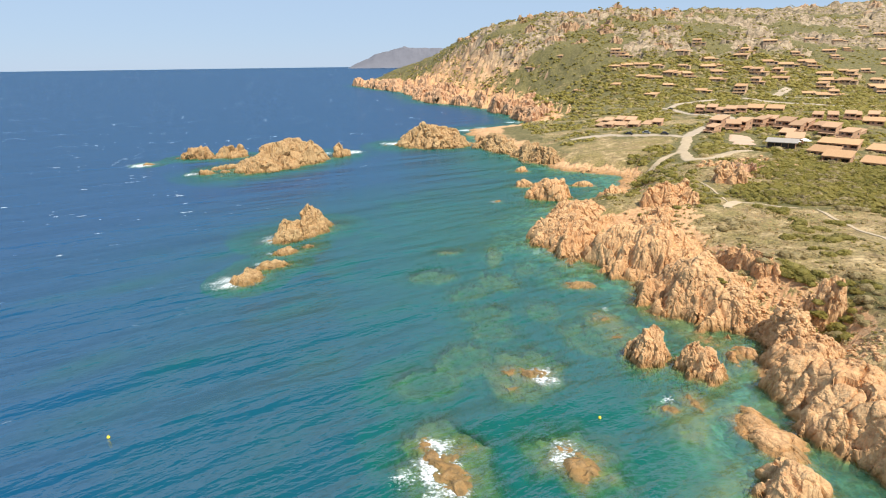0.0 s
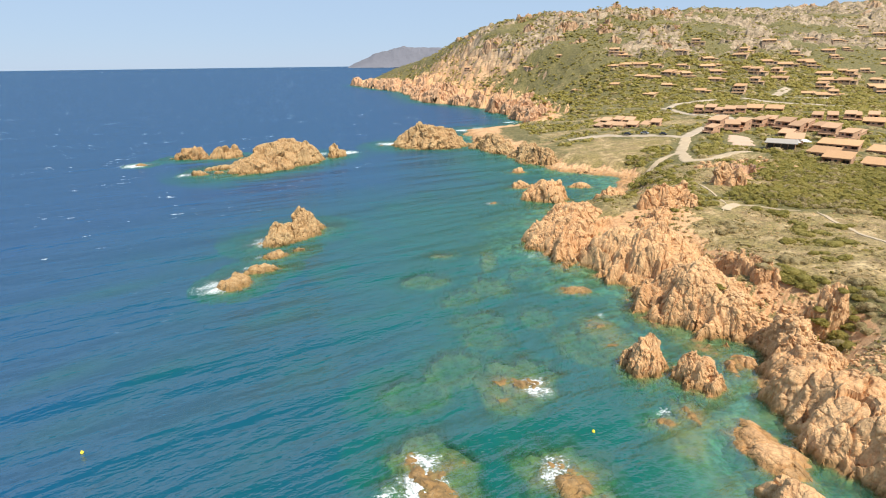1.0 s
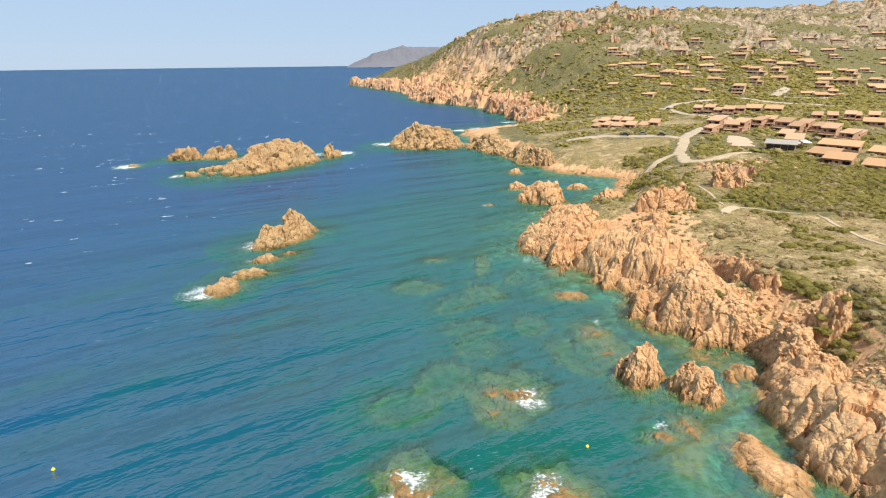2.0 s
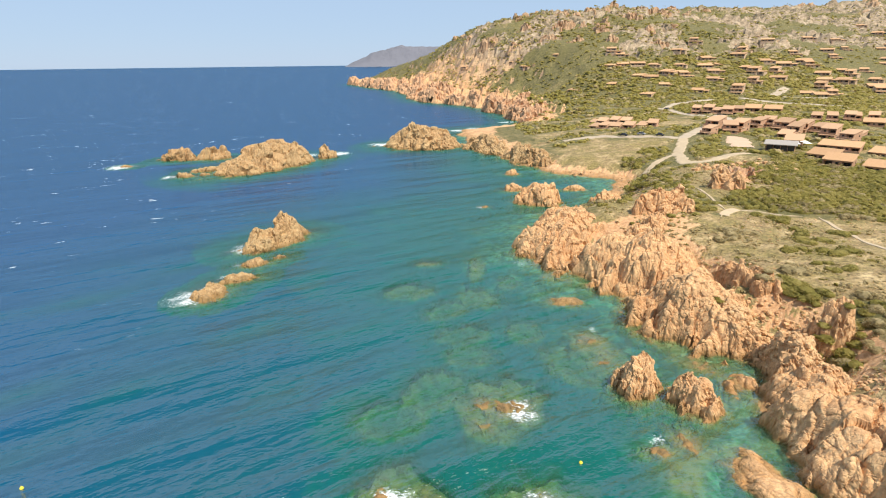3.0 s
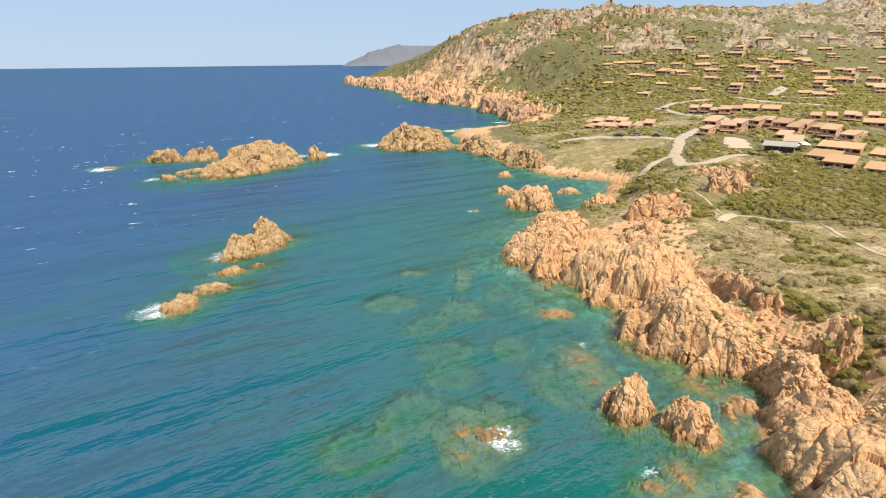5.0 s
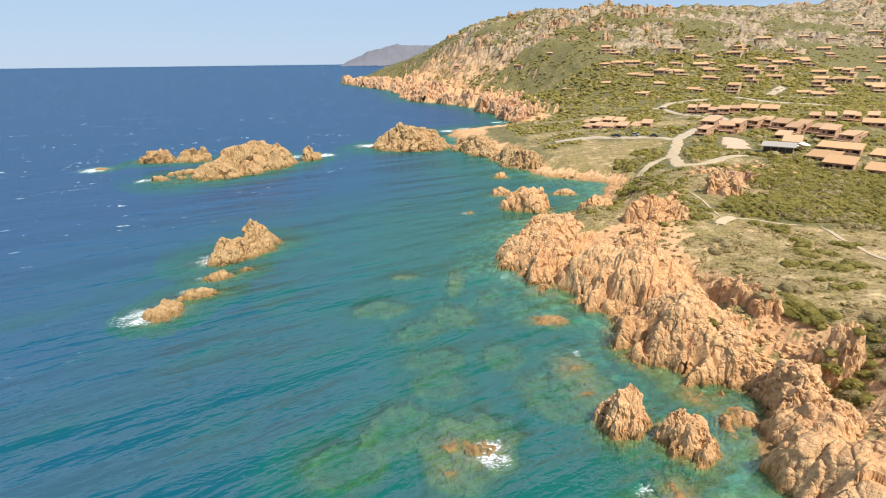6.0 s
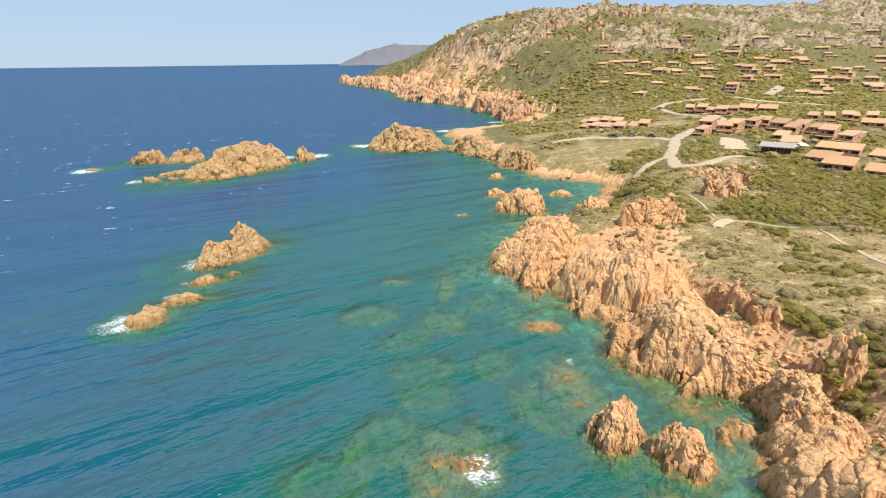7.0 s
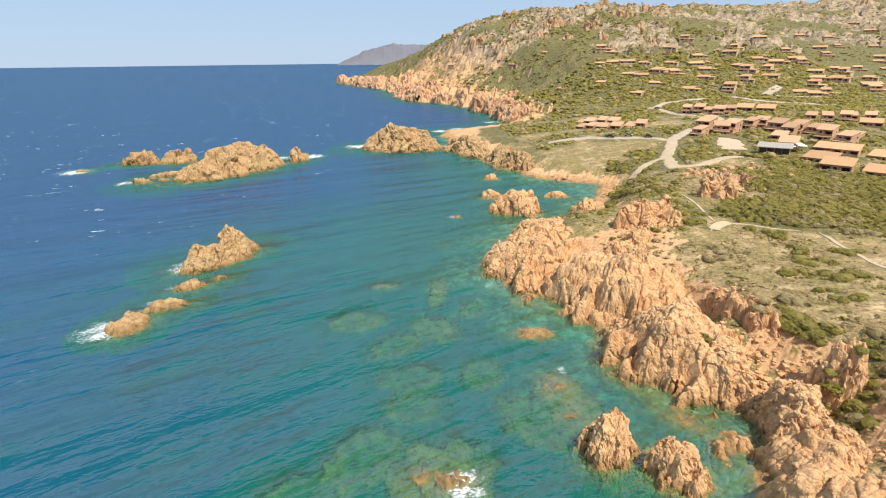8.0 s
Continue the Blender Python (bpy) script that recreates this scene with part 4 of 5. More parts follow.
def place_house(kind, x, y, turn, group, scale=1.0):
    base = KINDS[kind]
    z = at_ground(x, y)
    turned = pose(0, 0, 0, 0, 0, turn) @ Vector((-4.0 * scale, 0, 0))
    made = copy_thing(base, pose(x + turned.x, y + turned.y, z + rng.uniform(-1.3, 0.1), 0, 0, turn) @ Matrix.Diagonal((scale, scale, scale, 1)))
    made.scale = (scale * rng.uniform(0.9, 1.15), scale, scale * rng.uniform(0.82, 0.96))
    label, category = HOUSE_LABELS[kind]
    tagged(made, label, category, group)
    HOUSE_SPOTS.append((x, y, 10 * scale))
    return made


rng = random.Random(4)
# the village over the bay
for kind, x, y in (("stepped_house", 150, 262), ("stepped_house", 160, 275), ("stepped_house", 172, 288), ("stepped_house", 163, 262), ("stepped_house", 169, 268),
                   ("stepped_house", 184, 276), ("stepped_house", 190, 275), ("stepped_house", 188, 262), ("terrace_house", 177, 243), ("stepped_house", 186, 250),
                   ("stepped_house", 192, 253), ("stepped_house", 196, 248), ("stepped_house", 190, 234), ("stepped_house", 185, 219), ("terrace_house", 206, 237),
                   ("terrace_house", 164, 220)):
    place_house(kind, x, y, -50 + rng.uniform(-24, 24), "village houses", rng.uniform(0.78, 0.95))
for x, y in ((154, 195), (148, 180), (155, 171), (169, 200), (176, 192), (172, 212)):
    place_house("roofed_house", x, y, -50 + rng.uniform(-8, 8), "village houses", 0.85)
for kind, x, y in (("stepped_house", 230, 290), ("stepped_house", 234, 283), ("stepped_house", 240, 279), ("stepped_house", 246, 283), ("stepped_house", 254, 279), ("roofed_house", 236, 262)):
    place_house(kind, x, y, -40 + rng.uniform(-8, 8), "upper row of houses", 0.85)
# a row above the car park
for x, y in ((117, 324), (120, 316), (123, 308), (128, 301), (134, 297), (140, 297), (130, 345), (134, 335), (141, 335), (127, 350)):
    place_house("terrace_house", x, y, -44 + rng.uniform(-9, 9), "houses above the car park", 0.82)
for x, y in ((195, 350), (198, 343), (200, 336), (202, 328), (208, 327)):
    place_house("stepped_house", x, y, -44 + rng.uniform(-8, 8), "middle row of houses", 0.85)
for x, y in ((228, 345), (234, 334)):
    place_house("roofed_house", x, y, -42, "middle row of houses")
place_house("hill_house", 283, 449, -45, "hillside villas")
# villas strewn over the slope
VILLAS = ("long_villa", "wide_villa", "stacked_villa", "long_villa")
for x, y in ((198, 506), (224, 513), (233, 504), (248, 508), (260, 506), (263, 496), (210, 462), (235, 479), (254, 458), (292, 519), (293, 502), (280, 484),
             (328, 513), (328, 499), (337, 480), (361, 529), (375, 524), (403, 536), (403, 521), (391, 494), (379, 473), (363, 457), (339, 440), (358, 433), (343, 427)):
    place_house(rng.choice(VILLAS), x, y, -40 + rng.uniform(-28, 28), "hillside villas", rng.uniform(0.85, 1.2))
for x, y in ((394, 471), (417, 490), (426, 472), (414, 455), (403, 435), (448, 508), (494, 536), (212, 551), (224, 546), (235, 541), (248, 533), (360, 569),
             (346, 556), (504, 600), (445, 674), (663, 771), (182, 640), (169, 531), (148, 651), (456, 557), (558, 614), (415, 562)):
    place_house(rng.choice(VILLAS), x, y, -38 + rng.uniform(-28, 28), "hillside villas", rng.uniform(0.85, 1.2))
for x, y in ((304, 523), (286, 565), (326, 603), (411, 606), (502, 661), (624, 699), (533, 654), (234, 580), (227, 585), (138, 682), (90, 734), (470, 590), (380, 600), (440, 630),
             (560, 680), (590, 640), (310, 545), (270, 525), (420, 505), (460, 480), (480, 510), (515, 560), (350, 500), (310, 470)):
    place_house(rng.choice(VILLAS), x, y, -38 + rng.uniform(-28, 28), "hillside villas", rng.uniform(0.85, 1.2))
for base in KINDS.values():
    for o in (*base.children_recursive, base):
        bpy.data.objects.remove(o)


def restaurant(x, y, turn):
    """Low hall with a pale sheet roof over dark glazing."""
    top = new("restaurant")
    bm = bmesh.new()
    block(bm, 0, 0.8, -3, 10, 7, 2.6, 0.05)
    part("wall", bm, STUCCO, top)
    bm = bmesh.new()
    for v in block(bm, -0.8, -0.8, 2.62, 10.8, 7.6, 2.85):
        v.co.z += 0.1 * v.co.y
    part("roof", bm, PALE_ROOF, top, "pale grey sheet roof")
    for i in range(4):
        bm = bmesh.new()
        block(bm, 0.3 + i * 2.45, 0.74, 0.3, 2.5 + i * 2.45, 0.79, 2.3)
        part("window", bm, SHADE_GLASS, top)
        bm = bmesh.new()
        block(bm, 0.05 + i * 2.45, -0.5, -2, 0.22 + i * 2.45, -0.33, 2.6)
        part("post", bm, TIMBER, top)
    top.matrix_world = pose(x, y, at_ground(x, y) + 0.2, 0, 0, turn)
    HOUSE_SPOTS.append((x, y, 12))
    tagged(top, "low restaurant hall with pale grey roof and dark windows", "building")


restaurant(147, 214, -40)


def parasol(x, y, z):
    top = new("parasol")
    bm = bmesh.new()
    bmesh.ops.create_cone(bm, segments=8, radius1=1.7, radius2=0.06, depth=0.55, cap_ends=True, matrix=Matrix.Translation((0, 0, 2.4)))
    part("canopy", bm, CANVAS, top)
    bm = bmesh.new()
    bmesh.ops.create_cone(bm, segments=8, radius1=0.04, radius2=0.04, depth=2.4, cap_ends=True, matrix=Matrix.Translation((0, 0, 1.2)))
    part("pole", bm, TIMBER, top)
    top.matrix_world = pose(x, y, z)
    tagged(top, "open white canvas parasol on a terrace", "parasol", "terrace parasols")


for x, y in ((160, 214), (163, 212), (165, 216)):
    parasol(x, y, at_ground(x, y))


# ---- roads and tracks ----
def track(name, label, mat, width, *points):
    """A ribbon laid over the ground along a line of places."""
    pts = np.array(points, float)
    steps = np.concatenate([[0], np.cumsum(np.hypot(*np.diff(pts, axis=0).T))])
    n = max(8, int(steps[-1] / 1.0))
    s = np.linspace(0, steps[-1], n)
    x, y = np.interp(s, steps, pts[:, 0]), np.interp(s, steps, pts[:, 1])
    for _ in range(4):
        x[1:-1], y[1:-1] = (x[:-2] + 2 * x[1:-1] + x[2:]) / 4, (y[:-2] + 2 * y[1:-1] + y[2:]) / 4
    x, y = x + 0.12 * width * grain(s / 4, s * 0 + 5, 79), y + 0.12 * width * grain(s / 4, s * 0 + 8, 80)
    tx, ty = np.gradient(x), np.gradient(y)
    norm = np.maximum(np.hypot(tx, ty), 1e-6)
    nx, ny = -ty / norm, tx / norm
    cols = 7
    across = np.linspace(-0.5, 0.5, cols)[None, :]
    ragged = width * (1 + 0.3 * grain(s / 5, s * 0 + 3, 77) + 0.25 * grain(s / 1.7, s * 0 + 9, 78))[:, None]
    if width < 2:
        ragged = ragged * (0.25 + 0.75 * smooth(0, 5, np.minimum(s, s[-1] - s)))[:, None]
    gx2, gy2 = x[:, None] + nx[:, None] * across * ragged, y[:, None] + ny[:, None] * across * ragged
    lift = 0.05 + 0.0005 * np.hypot(gx2, gy2)
    z = ground_height(gx2, gy2) + lift - 0.4 * (np.abs(across) > 0.49)
    ob = sheet(name, gx2, gy2, z, mat)
    tagged(ob, label, name, kind="structure")
    TRACK_SPOTS.extend(zip(x[::3], y[::3], np.full(len(x[::3]), width * 0.5 + 2.6)))


TRACK_SPOTS = []
track("footpath", "worn pale earth footpath through the scrub", EARTH, 1.0, (78, 131), (81, 134.5), (84.3, 136), (91, 131.2), (96.6, 127.7))
track("footpath", "pale trodden footpath down the open slope", EARTH, 1.1, (99.5, 126), (98.4, 122.5), (97, 115), (94.6, 104.6), (92, 94))
track("footpath", "narrow pale earth path beside the outcrop", EARTH, 0.9, (92, 170), (89.5, 162), (86.4, 148.7), (84, 142), (82, 136))
track("footpath", "trampled sandy clearing where the paths meet", EARTH, 3.2, (79.5, 132), (82, 135), (85.5, 136))
track("road", "sun-bleached coast road with a car park", TARMAC, 6.0, (88, 290), (109, 289), (120, 277), (131, 269), (137, 259))
track("road", "sun-bleached road winding up to the village", TARMAC, 6.5, (137, 259), (145, 268), (170, 288), (190, 308), (197, 330))
track("road", "narrow pale road climbing the slope", TARMAC, 5.0, (185, 312), (190, 345), (196, 384), (194, 400), (218, 424), (254, 428))
track("road", "pale earth drive to the shore", EARTH, 5.5, (138, 260), (126, 240), (117, 226), (111, 208), (117, 203), (129, 210), (138, 212))
track("pavement", "sloping salmon-paved forecourt below the houses", TERRACE, 11.0, (160, 252), (153, 240), (148, 228))
track("footpath", "pale earth spur to the beach", EARTH, 3.4, (117, 226), (108, 222), (98, 214))
track("road", "pale road bend on the hillside", TARMAC, 6.0, (278, 432), (282, 418), (301, 388), (315, 372))
track("road", "pale road loop on the hillside", TARMAC, 6.5, (335, 458), (308, 438), (313, 430), (330, 424), (345, 415))


# ---- cars ----
def car(x, y, turn, colour, label):
    top = new("car")
    paint = make_plain("car_paint", colour, 0.3, 0.02, bump=0.0)
    bm = bmesh.new()
    block(bm, -2.05, -0.85, 0.3, 2.05, 0.85, 0.85, 0.15)
    part("body", bm, paint, top)
    bm = bmesh.new()
    for v in block(bm, -1.3, -0.76, 0.8, 1.15, 0.76, 1.42):
        if v.co.z > 1.2:
            v.co.x = v.co.x * 0.72 - 0.1
            v.co.y *= 0.84
    cabin = part("cabin", bm, SHADE_GLASS, top, "dark glazed cabin")
    bm = bmesh.new()
    block(bm, -0.98, -0.62, 1.40, 0.7, 0.62, 1.47, 0.02)
    part("roof", bm, paint, cabin)
    for wx in (-1.3, 1.3):
        for wy in (-0.8, 0.8):
            bm = bmesh.new()
            bmesh.ops.create_cone(bm, segments=14, radius1=0.32, radius2=0.32, depth=0.22, cap_ends=True, matrix=pose(wx, wy, 0.32, 90))
            part("wheel", bm, SHADE_GLASS, top)
    top.matrix_world = pose(x, y, float(ground_height(np.array([float(x)]), np.array([float(y)]))[0]) + 0.45, 0, 0, turn)
    tagged(top, label, "car", "parked cars")


car(117, 281, -40, (0.03, 0.03, 0.035), "black hatchback parked beside the coast road")
car(124, 276, -40, (0.35, 0.35, 0.36), "silver hatchback parked beside the coast road")
car(131, 270, -38, (0.05, 0.045, 0.045), "dark grey hatchback parked beside the coast road")
car(193, 386, -75, (0.08, 0.08, 0.09), "dark car parked at the road bend")


# ---- buoys ----
def buoy(x, y):
    m, n, l, b = material("yellow_plastic", 0.45)
    l.new(ramp(n, l, noise_node(n, l, 3.0, 3), ((0.3, (0.75, 0.55, 0.03)), (0.7, (0.85, 0.66, 0.05)))), b.inputs["Base Color"])
    top = new("buoy")
    bm = bmesh.new()
    bmesh.ops.create_uvsphere(bm, u_segments=14, v_segments=9, radius=0.22, matrix=Matrix.Translation((0, 0, 0.06)))
    part("float", bm, m, top)
    bm = bmesh.new()
    bmesh.ops.create_cone(bm, segments=8, radius1=0.05, radius2=0.04, depth=0.16, cap_ends=True, matrix=Matrix.Translation((0, 0, 0.32)))
    part("ring_post", bm, m, top)
    top.matrix_world = pose(x, y, 0)
    tagged(top, "small yellow mooring buoy afloat in clear water", "buoy", "buoys")


buoy(20, 62.5)
buoy(-45, 65)

# ---- far mountain ----
mx, my = np.meshgrid(np.linspace(-800, 1500, 230), np.linspace(4150, 4800, 60), indexing="ij")
profile = 150 * np.exp(-((mx - 60) / 190) ** 2) + 118 * np.exp(-((mx - 330) / 170) ** 2) + 70 * np.exp(-((mx + 160) / 120) ** 2) + 30 * np.exp(-((mx + 300) / 80) ** 2) + 90 * smooth(250, 600, mx)
mz = profile * np.exp(-((my - 4400) / 150) ** 2) * (1 + 0.25 * (ridged(mx / 160, my / 160, 300, 4) - 0.75)) * 1.02 + 8
# the blue-grey of the air's haze is painted into the base colour
HAZE = make_plain("hazed_mountain", (0.15, 0.15, 0.175), 1.0, 0.02, 0.01, 0.0)
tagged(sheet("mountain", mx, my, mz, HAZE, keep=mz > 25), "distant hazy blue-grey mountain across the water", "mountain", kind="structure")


# ---- plants and stones ----
def clump(seed, count, leaf, mass=0):
    """A cushion of many small leaf sprays with an uneven outline: vertices and faces, about 1 m across."""
    rnd = random.Random(seed)
    lobes = [(rnd.uniform(-0.28, 0.28), rnd.uniform(-0.28, 0.28), rnd.uniform(0.22, 0.38)) for _ in range(5)]
    verts, faces = [], []
    for _ in range(count):
        lx, ly, lr = rnd.choice(lobes)
        a, t = rnd.uniform(0, 2 * math.pi), rnd.uniform(-0.15, 1.0)
        k = math.sqrt(max(0.0, 1 - t * t))
        out = Vector((math.cos(a) * k, math.sin(a) * k, t))
        c = Vector((lx, ly, 0.12)) + out * lr * rnd.uniform(0.75, 1.12)
        c.z *= 1.15
        side = out.cross(Vector((rnd.uniform(-1, 1), rnd.uniform(-1, 1), rnd.uniform(-1, 1)))).normalized()
        up = (out.cross(side) + out * rnd.uniform(-0.35, 0.45)).normalized()
        w = leaf * rnd.uniform(0.6, 1.3)
        n = len(verts)
        verts += [c - side * w - up * w * 0.7, c + side * w - up * w * 0.6, c + side * w * 0.5 + up * w, c - side * w * 0.6 + up * w * 0.8]
        faces.append((n, n + 1, n + 2, n + 3))
    # the closed mass behind the outer leaves
    for lx, ly, lr in lobes[:mass]:
        n = len(verts)
        for t in (-0.1, 0.5, 0.95):
            for i in range(6):
                a, w = i * math.pi / 3 + lx * 9, lr * rnd.uniform(0.8, 1.02)
                k = math.sqrt(max(0.02, 1 - t * t))
                verts.append(Vector((lx + math.cos(a) * k * w, ly + math.sin(a) * k * w, (0.12 + t * w) * 1.1)))
        for j in (0, 6):
            faces += [(n + j + i, n + j + (i + 1) % 6, n + j + 6 + (i + 1) % 6, n + j + 6 + i) for i in range(6)]
        faces += [(n + 12, n + 13, n + 14, n + 15), (n + 12, n + 15, n + 16, n + 17)]
    return np.array([tuple(v) for v in verts]), np.array(faces)


def core(seed):
    """The shaded inner mass of a shrub."""
    bm = bmesh.new()
    bmesh.ops.create_icosphere(bm, subdivisions=2, radius=0.40)
    for v in bm.verts:
        v.co *= 1 + 0.3 * noise.noise(v.co * 3 + Vector((seed, 0, 0)))
        v.co.z = max(v.co.z, -0.12) * 1.1 + 0.1
    return bm


def thin_mesh(name, verts, faces, mat):
    me = bpy.data.meshes.new(name)
    me.from_pydata(verts.tolist(), [], faces.tolist())
    me.polygons.foreach_set("use_smooth", [False] * len(faces))
    me.materials.append(mat)
    return me


def shrub_density(x, y):
    return 0.42 + 0.38 * layered(x / 30, y / 30, 90, 3) + 0.2 * smooth(60, 140, shore(x, y)) + thickets(x, y)


def blocked(x, y):
    """True where a house, a track or a crag stands."""
    hit = np.zeros(x.shape, bool)
    for bx, by, br in HOUSE_SPOTS:
        hit |= np.hypot(x - bx - 0.3 * br, y - by - 0.1 * br) < 0.58 * br
    for bx, by, br in TRACK_SPOTS:
        hit |= np.hypot(x - bx, y - by) < br
    base = ground_height(x, y)
    hit |= full_height(x, y) > base + 0.3
    return hit


SHRUBS, SPOTS = [], []
for i in range(6):
    leafy = i < 4
    top = new("shrub" if leafy else "dry_shrub")
    foliage = new("foliage", thin_mesh("foliage", *clump(i, 380, 0.05), LEAF if leafy else DRY_LEAF))
    foliage.parent = top
    part("stem_mass", core(i), LEAF if leafy else DRY_LEAF, top)
    SHRUBS.append(top)

nrng = np.random.RandomState(8)
# bushes that stand out on the open slope: place, width, and whether dry
for x, y, size, dry in ((90.1, 127.8, 5.5, 0), (77.5, 106.3, 4.5, 0), (84.2, 109.9, 6.5, 0), (87.8, 115.6, 5.0, 0), (95.4, 115.4, 5.5, 0), (85.3, 102.6, 6.5, 0),
                        (89.2, 120.6, 3.0, 0), (76.8, 98.9, 2.2, 0), (77.1, 95.3, 2.6, 0), (79.8, 93.9, 2.8, 0), (78.6, 97, 1.8, 0), (75.8, 120.4, 5.5, 1)):
    SPOTS.append((x, y, size, dry))
for x, y, size, dry in ((71.6, 117.5, 5.0, 1), (64.5, 94.2, 3.4, 1), (68, 92.4, 5.5, 0), (68.9, 89.3, 4.5, 0), (69.7, 97.3, 5.0, 1), (63.8, 79.7, 3.0, 0), (65.8, 77.9, 4.5, 0),
                        (67.1, 77.1, 3.5, 0), (61.2, 74.2, 3.6, 1), (64.5, 74.6, 4.5, 0), (68.7, 87.4, 4.0, 0), (53, 90.2, 1.6, 0), (79, 137.6, 4.5, 0), (79.8, 146.7, 5.5, 0),
                        (75.8, 149.1, 5.5, 0), (83.9, 142.2, 4.0, 0), (73, 82.4, 4.0, 0), (69.5, 79.2, 2.6, 0)):
    SPOTS.append((x, y, size, dry))
for x, y, size, dry in SPOTS:
    for i in range(5 if size > 3 else 2):
        base = SHRUBS[nrng.randint(4, 6) if dry else nrng.randint(0, 4)]
        ox, oy = x + nrng.normal(0, 0.26 * size), y + nrng.normal(0, 0.22 * size)
        wide = size * nrng.uniform(0.42, 0.75) if size > 3 else size * nrng.uniform(0.7, 1.0)
        tall = min(1.7, wide * nrng.uniform(0.5, 0.7))
        made = copy_thing(base, pose(ox, oy, at_ground(ox, oy) - 0.12 * tall, 0, 0, nrng.uniform(0, 360)) @ Matrix.Diagonal((wide, wide, tall, 1)))
        tagged(made, "spreading dry grey-brown bush on the sandy slope" if dry else "spreading bright green cushion bush on the sandy slope", "bush", "scrub bushes")
cx, cy = nrng.uniform(54, 150, 5200), nrng.uniform(55, 235, 5200)
good = (shrub_density(cx, cy) + nrng.uniform(-0.22, 0.22, cx.size) > 0.55) & (shore(cx, cy) > 7) & ~blocked(cx, cy)
cx, cy = cx[good], cy[good]
near = np.argsort(np.hypot(cx - 5, cy - 20))[:210]
for i in near:
    dry = grain(np.array([cx[i] / 12]), np.array([cy[i] / 12]), 91)[0] + nrng.uniform(-0.3, 0.3) > 0.25
    base = SHRUBS[nrng.randint(4, 6) if dry else nrng.randint(0, 4)]
    size = nrng.uniform(1.2, 3.2)
    z = at_ground(cx[i], cy[i])
    made = copy_thing(base, pose(cx[i], cy[i], z - 0.1, 0, 0, nrng.uniform(0, 360)) @ Matrix.Diagonal((size, size, size * nrng.uniform(0.5, 0.75), 1)))
    tagged(made, "dry grey-brown scrub bush on sandy soil" if dry else "low rounded evergreen bush on sandy soil", "bush", "scrub bushes")
for base in SHRUBS:
    for o in (*base.children_recursive, base):
        bpy.data.objects.remove(o)


def strewn(name, label, category, mat, shapes, x, y, size, flat, sink=0.05):
    """Many of a kind in one mesh."""
    z = full_height(x, y)
    all_v, all_f, n = [], [], 0
    turn = nrng.uniform(0, 2 * math.pi, x.size)
    for i in range(x.size):
        v, f = shapes[i % len(shapes)]
        c, s = math.cos(turn[i]), math.sin(turn[i])
        p = np.stack([v[:, 0] * c - v[:, 1] * s, v[:, 0] * s + v[:, 1] * c, v[:, 2] * flat[i]], -1) * size[i]
        all_v.append(p + (x[i], y[i], z[i] - sink * size[i]))
        all_f.append(f + n)
        n += len(v)
    faces = np.concatenate(all_f)
    v = np.concatenate(all_v).astype(np.float32)
    me = bpy.data.meshes.new(name)
    me.vertices.add(len(v))
    me.vertices.foreach_set("co", v.ravel())
    me.loops.add(faces.size)
    me.loops.foreach_set("vertex_index", faces.astype(np.int32).ravel())
    me.polygons.add(len(faces))
    me.polygons.foreach_set("loop_start", np.arange(0, faces.size, faces.shape[1], dtype=np.int32))
    me.update(calc_edges=True)
    me.polygons.foreach_set("use_smooth", [category == "scrub"] * len(faces))
    me.materials.append(mat)
    return tagged(new(name, me), label, category, kind="stuff")


rest = np.setdiff1d(np.arange(cx.size), near)
tufts = [clump(50 + i, 44, 0.075, 2) for i in range(6)]
far_tufts = [clump(60 + i, 9, 0.16, 1) for i in range(6)]
wx = np.concatenate([cx[rest], nrng.uniform(80, 420, 26000)])
wy = np.concatenate([cy[rest], nrng.uniform(120, 560, 26000)])
good = (shrub_density(wx, wy) + nrng.uniform(-0.25, 0.25, wx.size) > 0.52) & (shore(wx, wy) > 9) & ~blocked(wx, wy) & (wx < 60 + wy * 1.05)
wx, wy = wx[good][:7800], wy[good][:7800]
green = nrng.uniform(0, 1, wx.size) < 0.85
for pick, name, label, mat in ((green, "evergreen_scrub", "dense low evergreen scrub over the slopes", LEAF), (~green, "dry_scrub", "dry grey-brown scrub among the green", DRY_LEAF)):
    close = np.hypot(wx, wy) < 255
    for zone, shapes in ((pick & close, tufts), (pick & ~close, far_tufts)):
        x, y = wx[zone], wy[zone]
        strewn(name, label, "scrub", mat, shapes, x, y, nrng.uniform(2.0, 4.4, x.size) * (1 + np.hypot(x, y) / 700), nrng.uniform(0.5, 0.75, x.size), 0.1)
fx = np.concatenate([nrng.uniform(-60, 380, 9000), nrng.uniform(-40, 900, 20000)])
fy = np.concatenate([nrng.uniform(450, 1150, 9000), nrng.uniform(480, 1350, 20000)])
good = (layered(fx / 45, fy / 45, 90, 3) + nrng.uniform(-0.4, 0.4, fx.size) > 0.0) & (shore(fx, fy) > 40) & (fx < 60 + fy * 1.05)
fx, fy = fx[good][:10000], fy[good][:10000]
strewn("hill_scrub", "dark evergreen scrub on the far hillside", "scrub", LEAF, [clump(80 + i, 5, 0.2, 1) for i in range(4)], fx, fy, nrng.uniform(2.2, 6.5, fx.size), nrng.uniform(0.4, 0.65, fx.size))


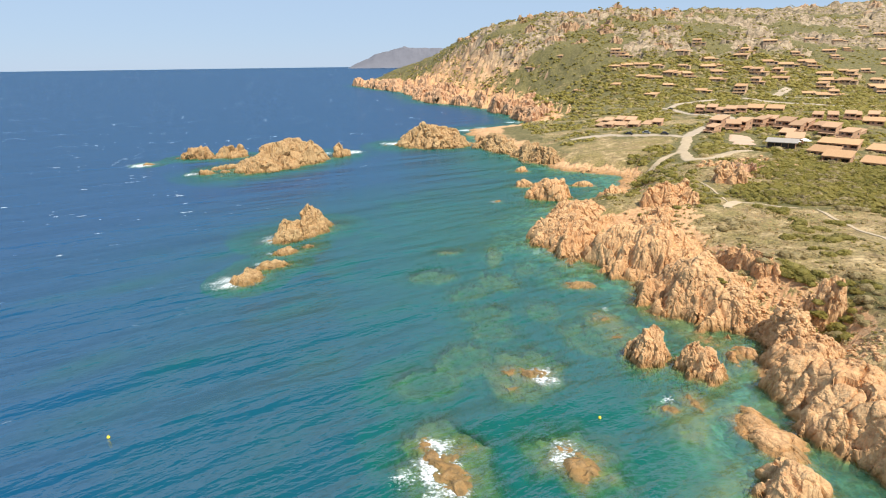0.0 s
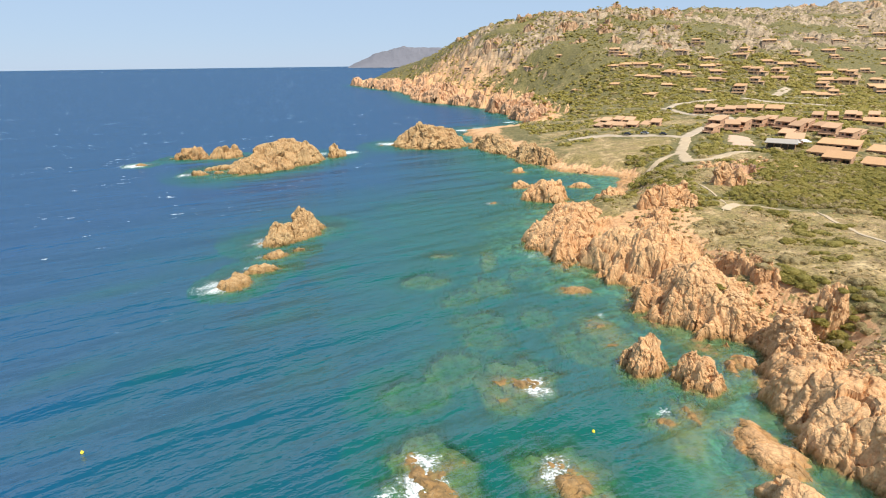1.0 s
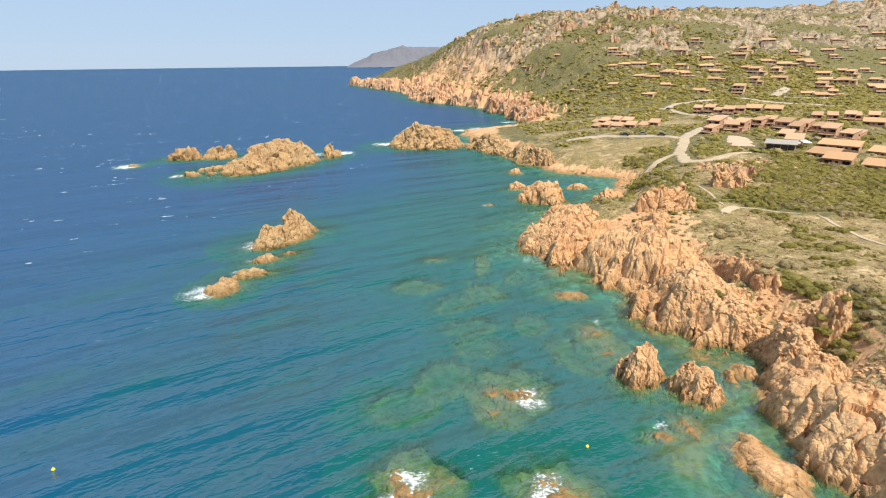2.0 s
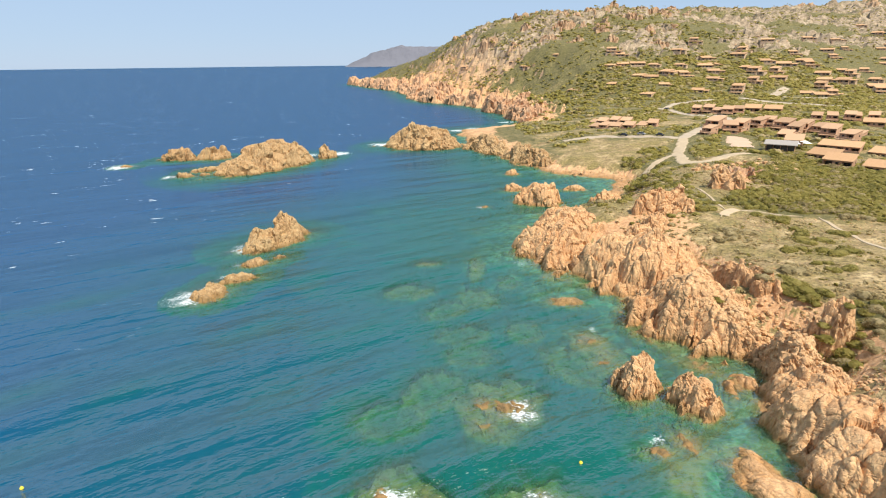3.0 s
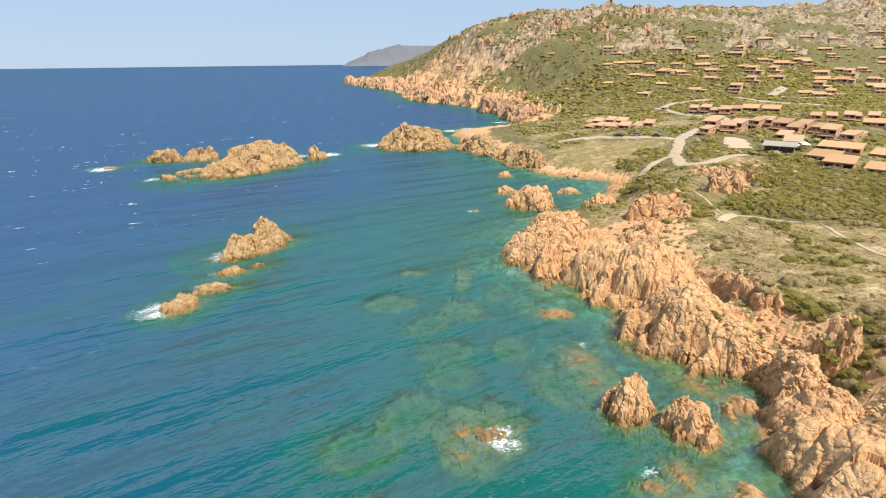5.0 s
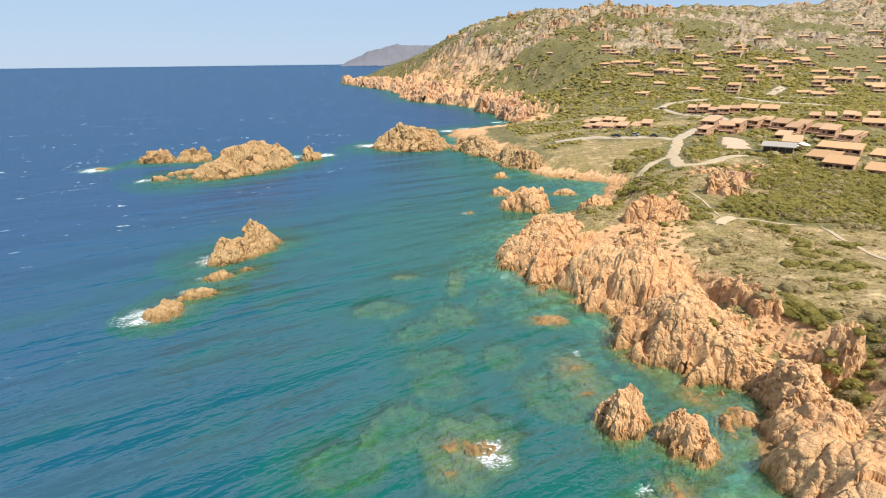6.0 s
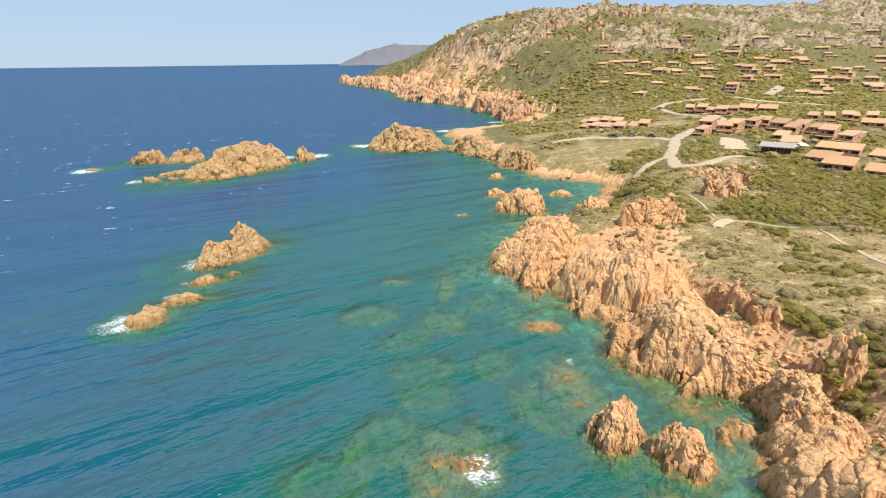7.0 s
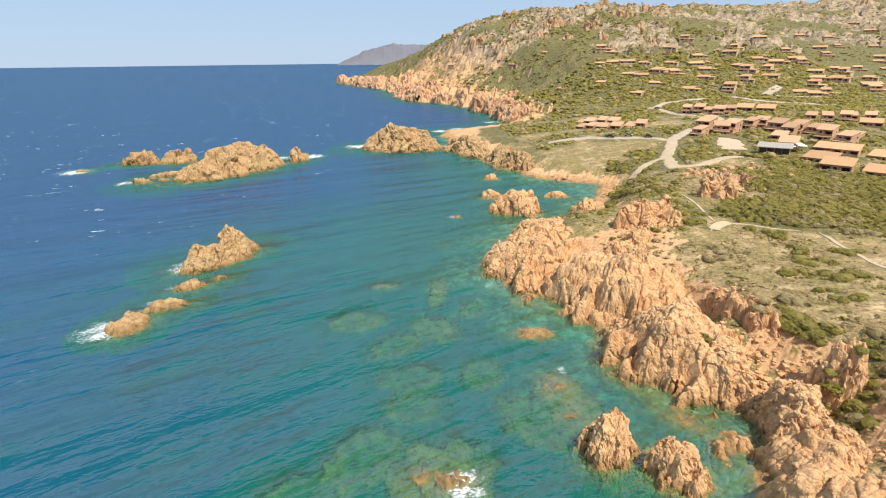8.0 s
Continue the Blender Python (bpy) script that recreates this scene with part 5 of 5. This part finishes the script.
def stone(seed, cuts=1):
    """A rough block of granite: vertices and triangles, about 1 m across."""
    bm = bmesh.new()
    bmesh.ops.create_icosphere(bm, subdivisions=cuts, radius=0.5)
    for v in bm.verts:
        k = 1 + 0.5 * noise.noise(v.co * 1.7 + Vector((seed * 3.1, seed, 0)))
        v.co = Vector((max(-0.36, min(0.36, v.co.x * k)), max(-0.42, min(0.42, v.co.y * k)), max(-0.3, min(0.3, v.co.z * k))))
    verts = np.array([tuple(v.co) for v in bm.verts])
    faces = np.array([[v.index for v in f.verts] for f in bm.faces])
    bm.free()
    return verts, faces


stones = [stone(i, 1) for i in range(7)]
px, py, ps = [], [], []
for ox, oy, reach, count, size in ((58, 87, 5, 90, 1.1), (56.5, 81, 4, 60, 1.1), (60, 92, 4, 40, 1.0), (62, 85, 5, 60, 0.9), (60, 77, 5, 50, 0.9), (62, 67, 5, 60, 0.8), (59, 99, 4, 40, 0.8), (64, 104, 5, 50, 0.7), (72, 226, 6, 40, 1.3), (57, 65, 7, 30, 0.9), (114, 190, 10, 40, 2.0), (128, 186, 12, 70, 2.4), (110, 170, 13, 70, 2.2),
                                   (62, 92, 4, 20, 0.8), (88, 222, 8, 30, 1.2), (84, 118, 15, 110, 0.45), (96, 122, 15, 110, 0.45), (67, 85, 4, 20, 0.6)):
    for _ in range(count):
        px.append(ox + nrng.normal(0, reach * 0.5))
        py.append(oy + nrng.normal(0, reach * 0.5))
        ps.append(size * nrng.uniform(0.35, 1.3))
px, py, ps = np.array(px), np.array(py), np.array(ps)
large = ps > 0.9
strewn("loose_stones", "loose pale granite stones on the sandy ground", "stones", GRANITE, stones, px[~large], py[~large], ps[~large], nrng.uniform(0.7, 1.2, px.size), 0.05)
shapes = [thin_mesh("boulder", v, f, GRANITE) for v, f in stones]
for i in np.nonzero(large)[0][:220]:
    made = new("boulder", shapes[i % 7])
    made.matrix_world = pose(px[i], py[i], at_ground(px[i], py[i]) + 0.08 * ps[i], nrng.uniform(-15, 15), nrng.uniform(-15, 15), nrng.uniform(0, 360)) @ Matrix.Diagonal((ps[i], ps[i], ps[i] * nrng.uniform(0.8, 1.3), 1))
    tagged(made, "weathered angular granite boulder lying on the ground", "boulder", "boulders")

# low dry cushions between the bushes
qx, qy = nrng.uniform(54, 140, 16000), nrng.uniform(52, 200, 16000)
good = (shore(qx, qy) > 6) & ~blocked(qx, qy) & (grain(qx / 6, qy / 6, 140) + nrng.uniform(-0.5, 0.5, qx.size) > 0.0)
qx, qy = qx[good][:5000], qy[good][:5000]
cushions = [clump(120 + i, 12, 0.2) for i in range(5)]
dry = grain(qx / 10, qy / 10, 141) + nrng.uniform(-0.4, 0.4, qx.size) > -0.35
for pick, name, label, mat in ((dry, "dry_cushions", "low dry straw-coloured cushion plants on bare soil", DRY_LEAF), (~dry, "green_cushions", "low green cushion plants on bare soil", LEAF)):
    strewn(name, label, "scrub", mat, cushions, qx[pick], qy[pick], nrng.uniform(0.5, 1.3, pick.sum()), nrng.uniform(0.4, 0.7, pick.sum()))
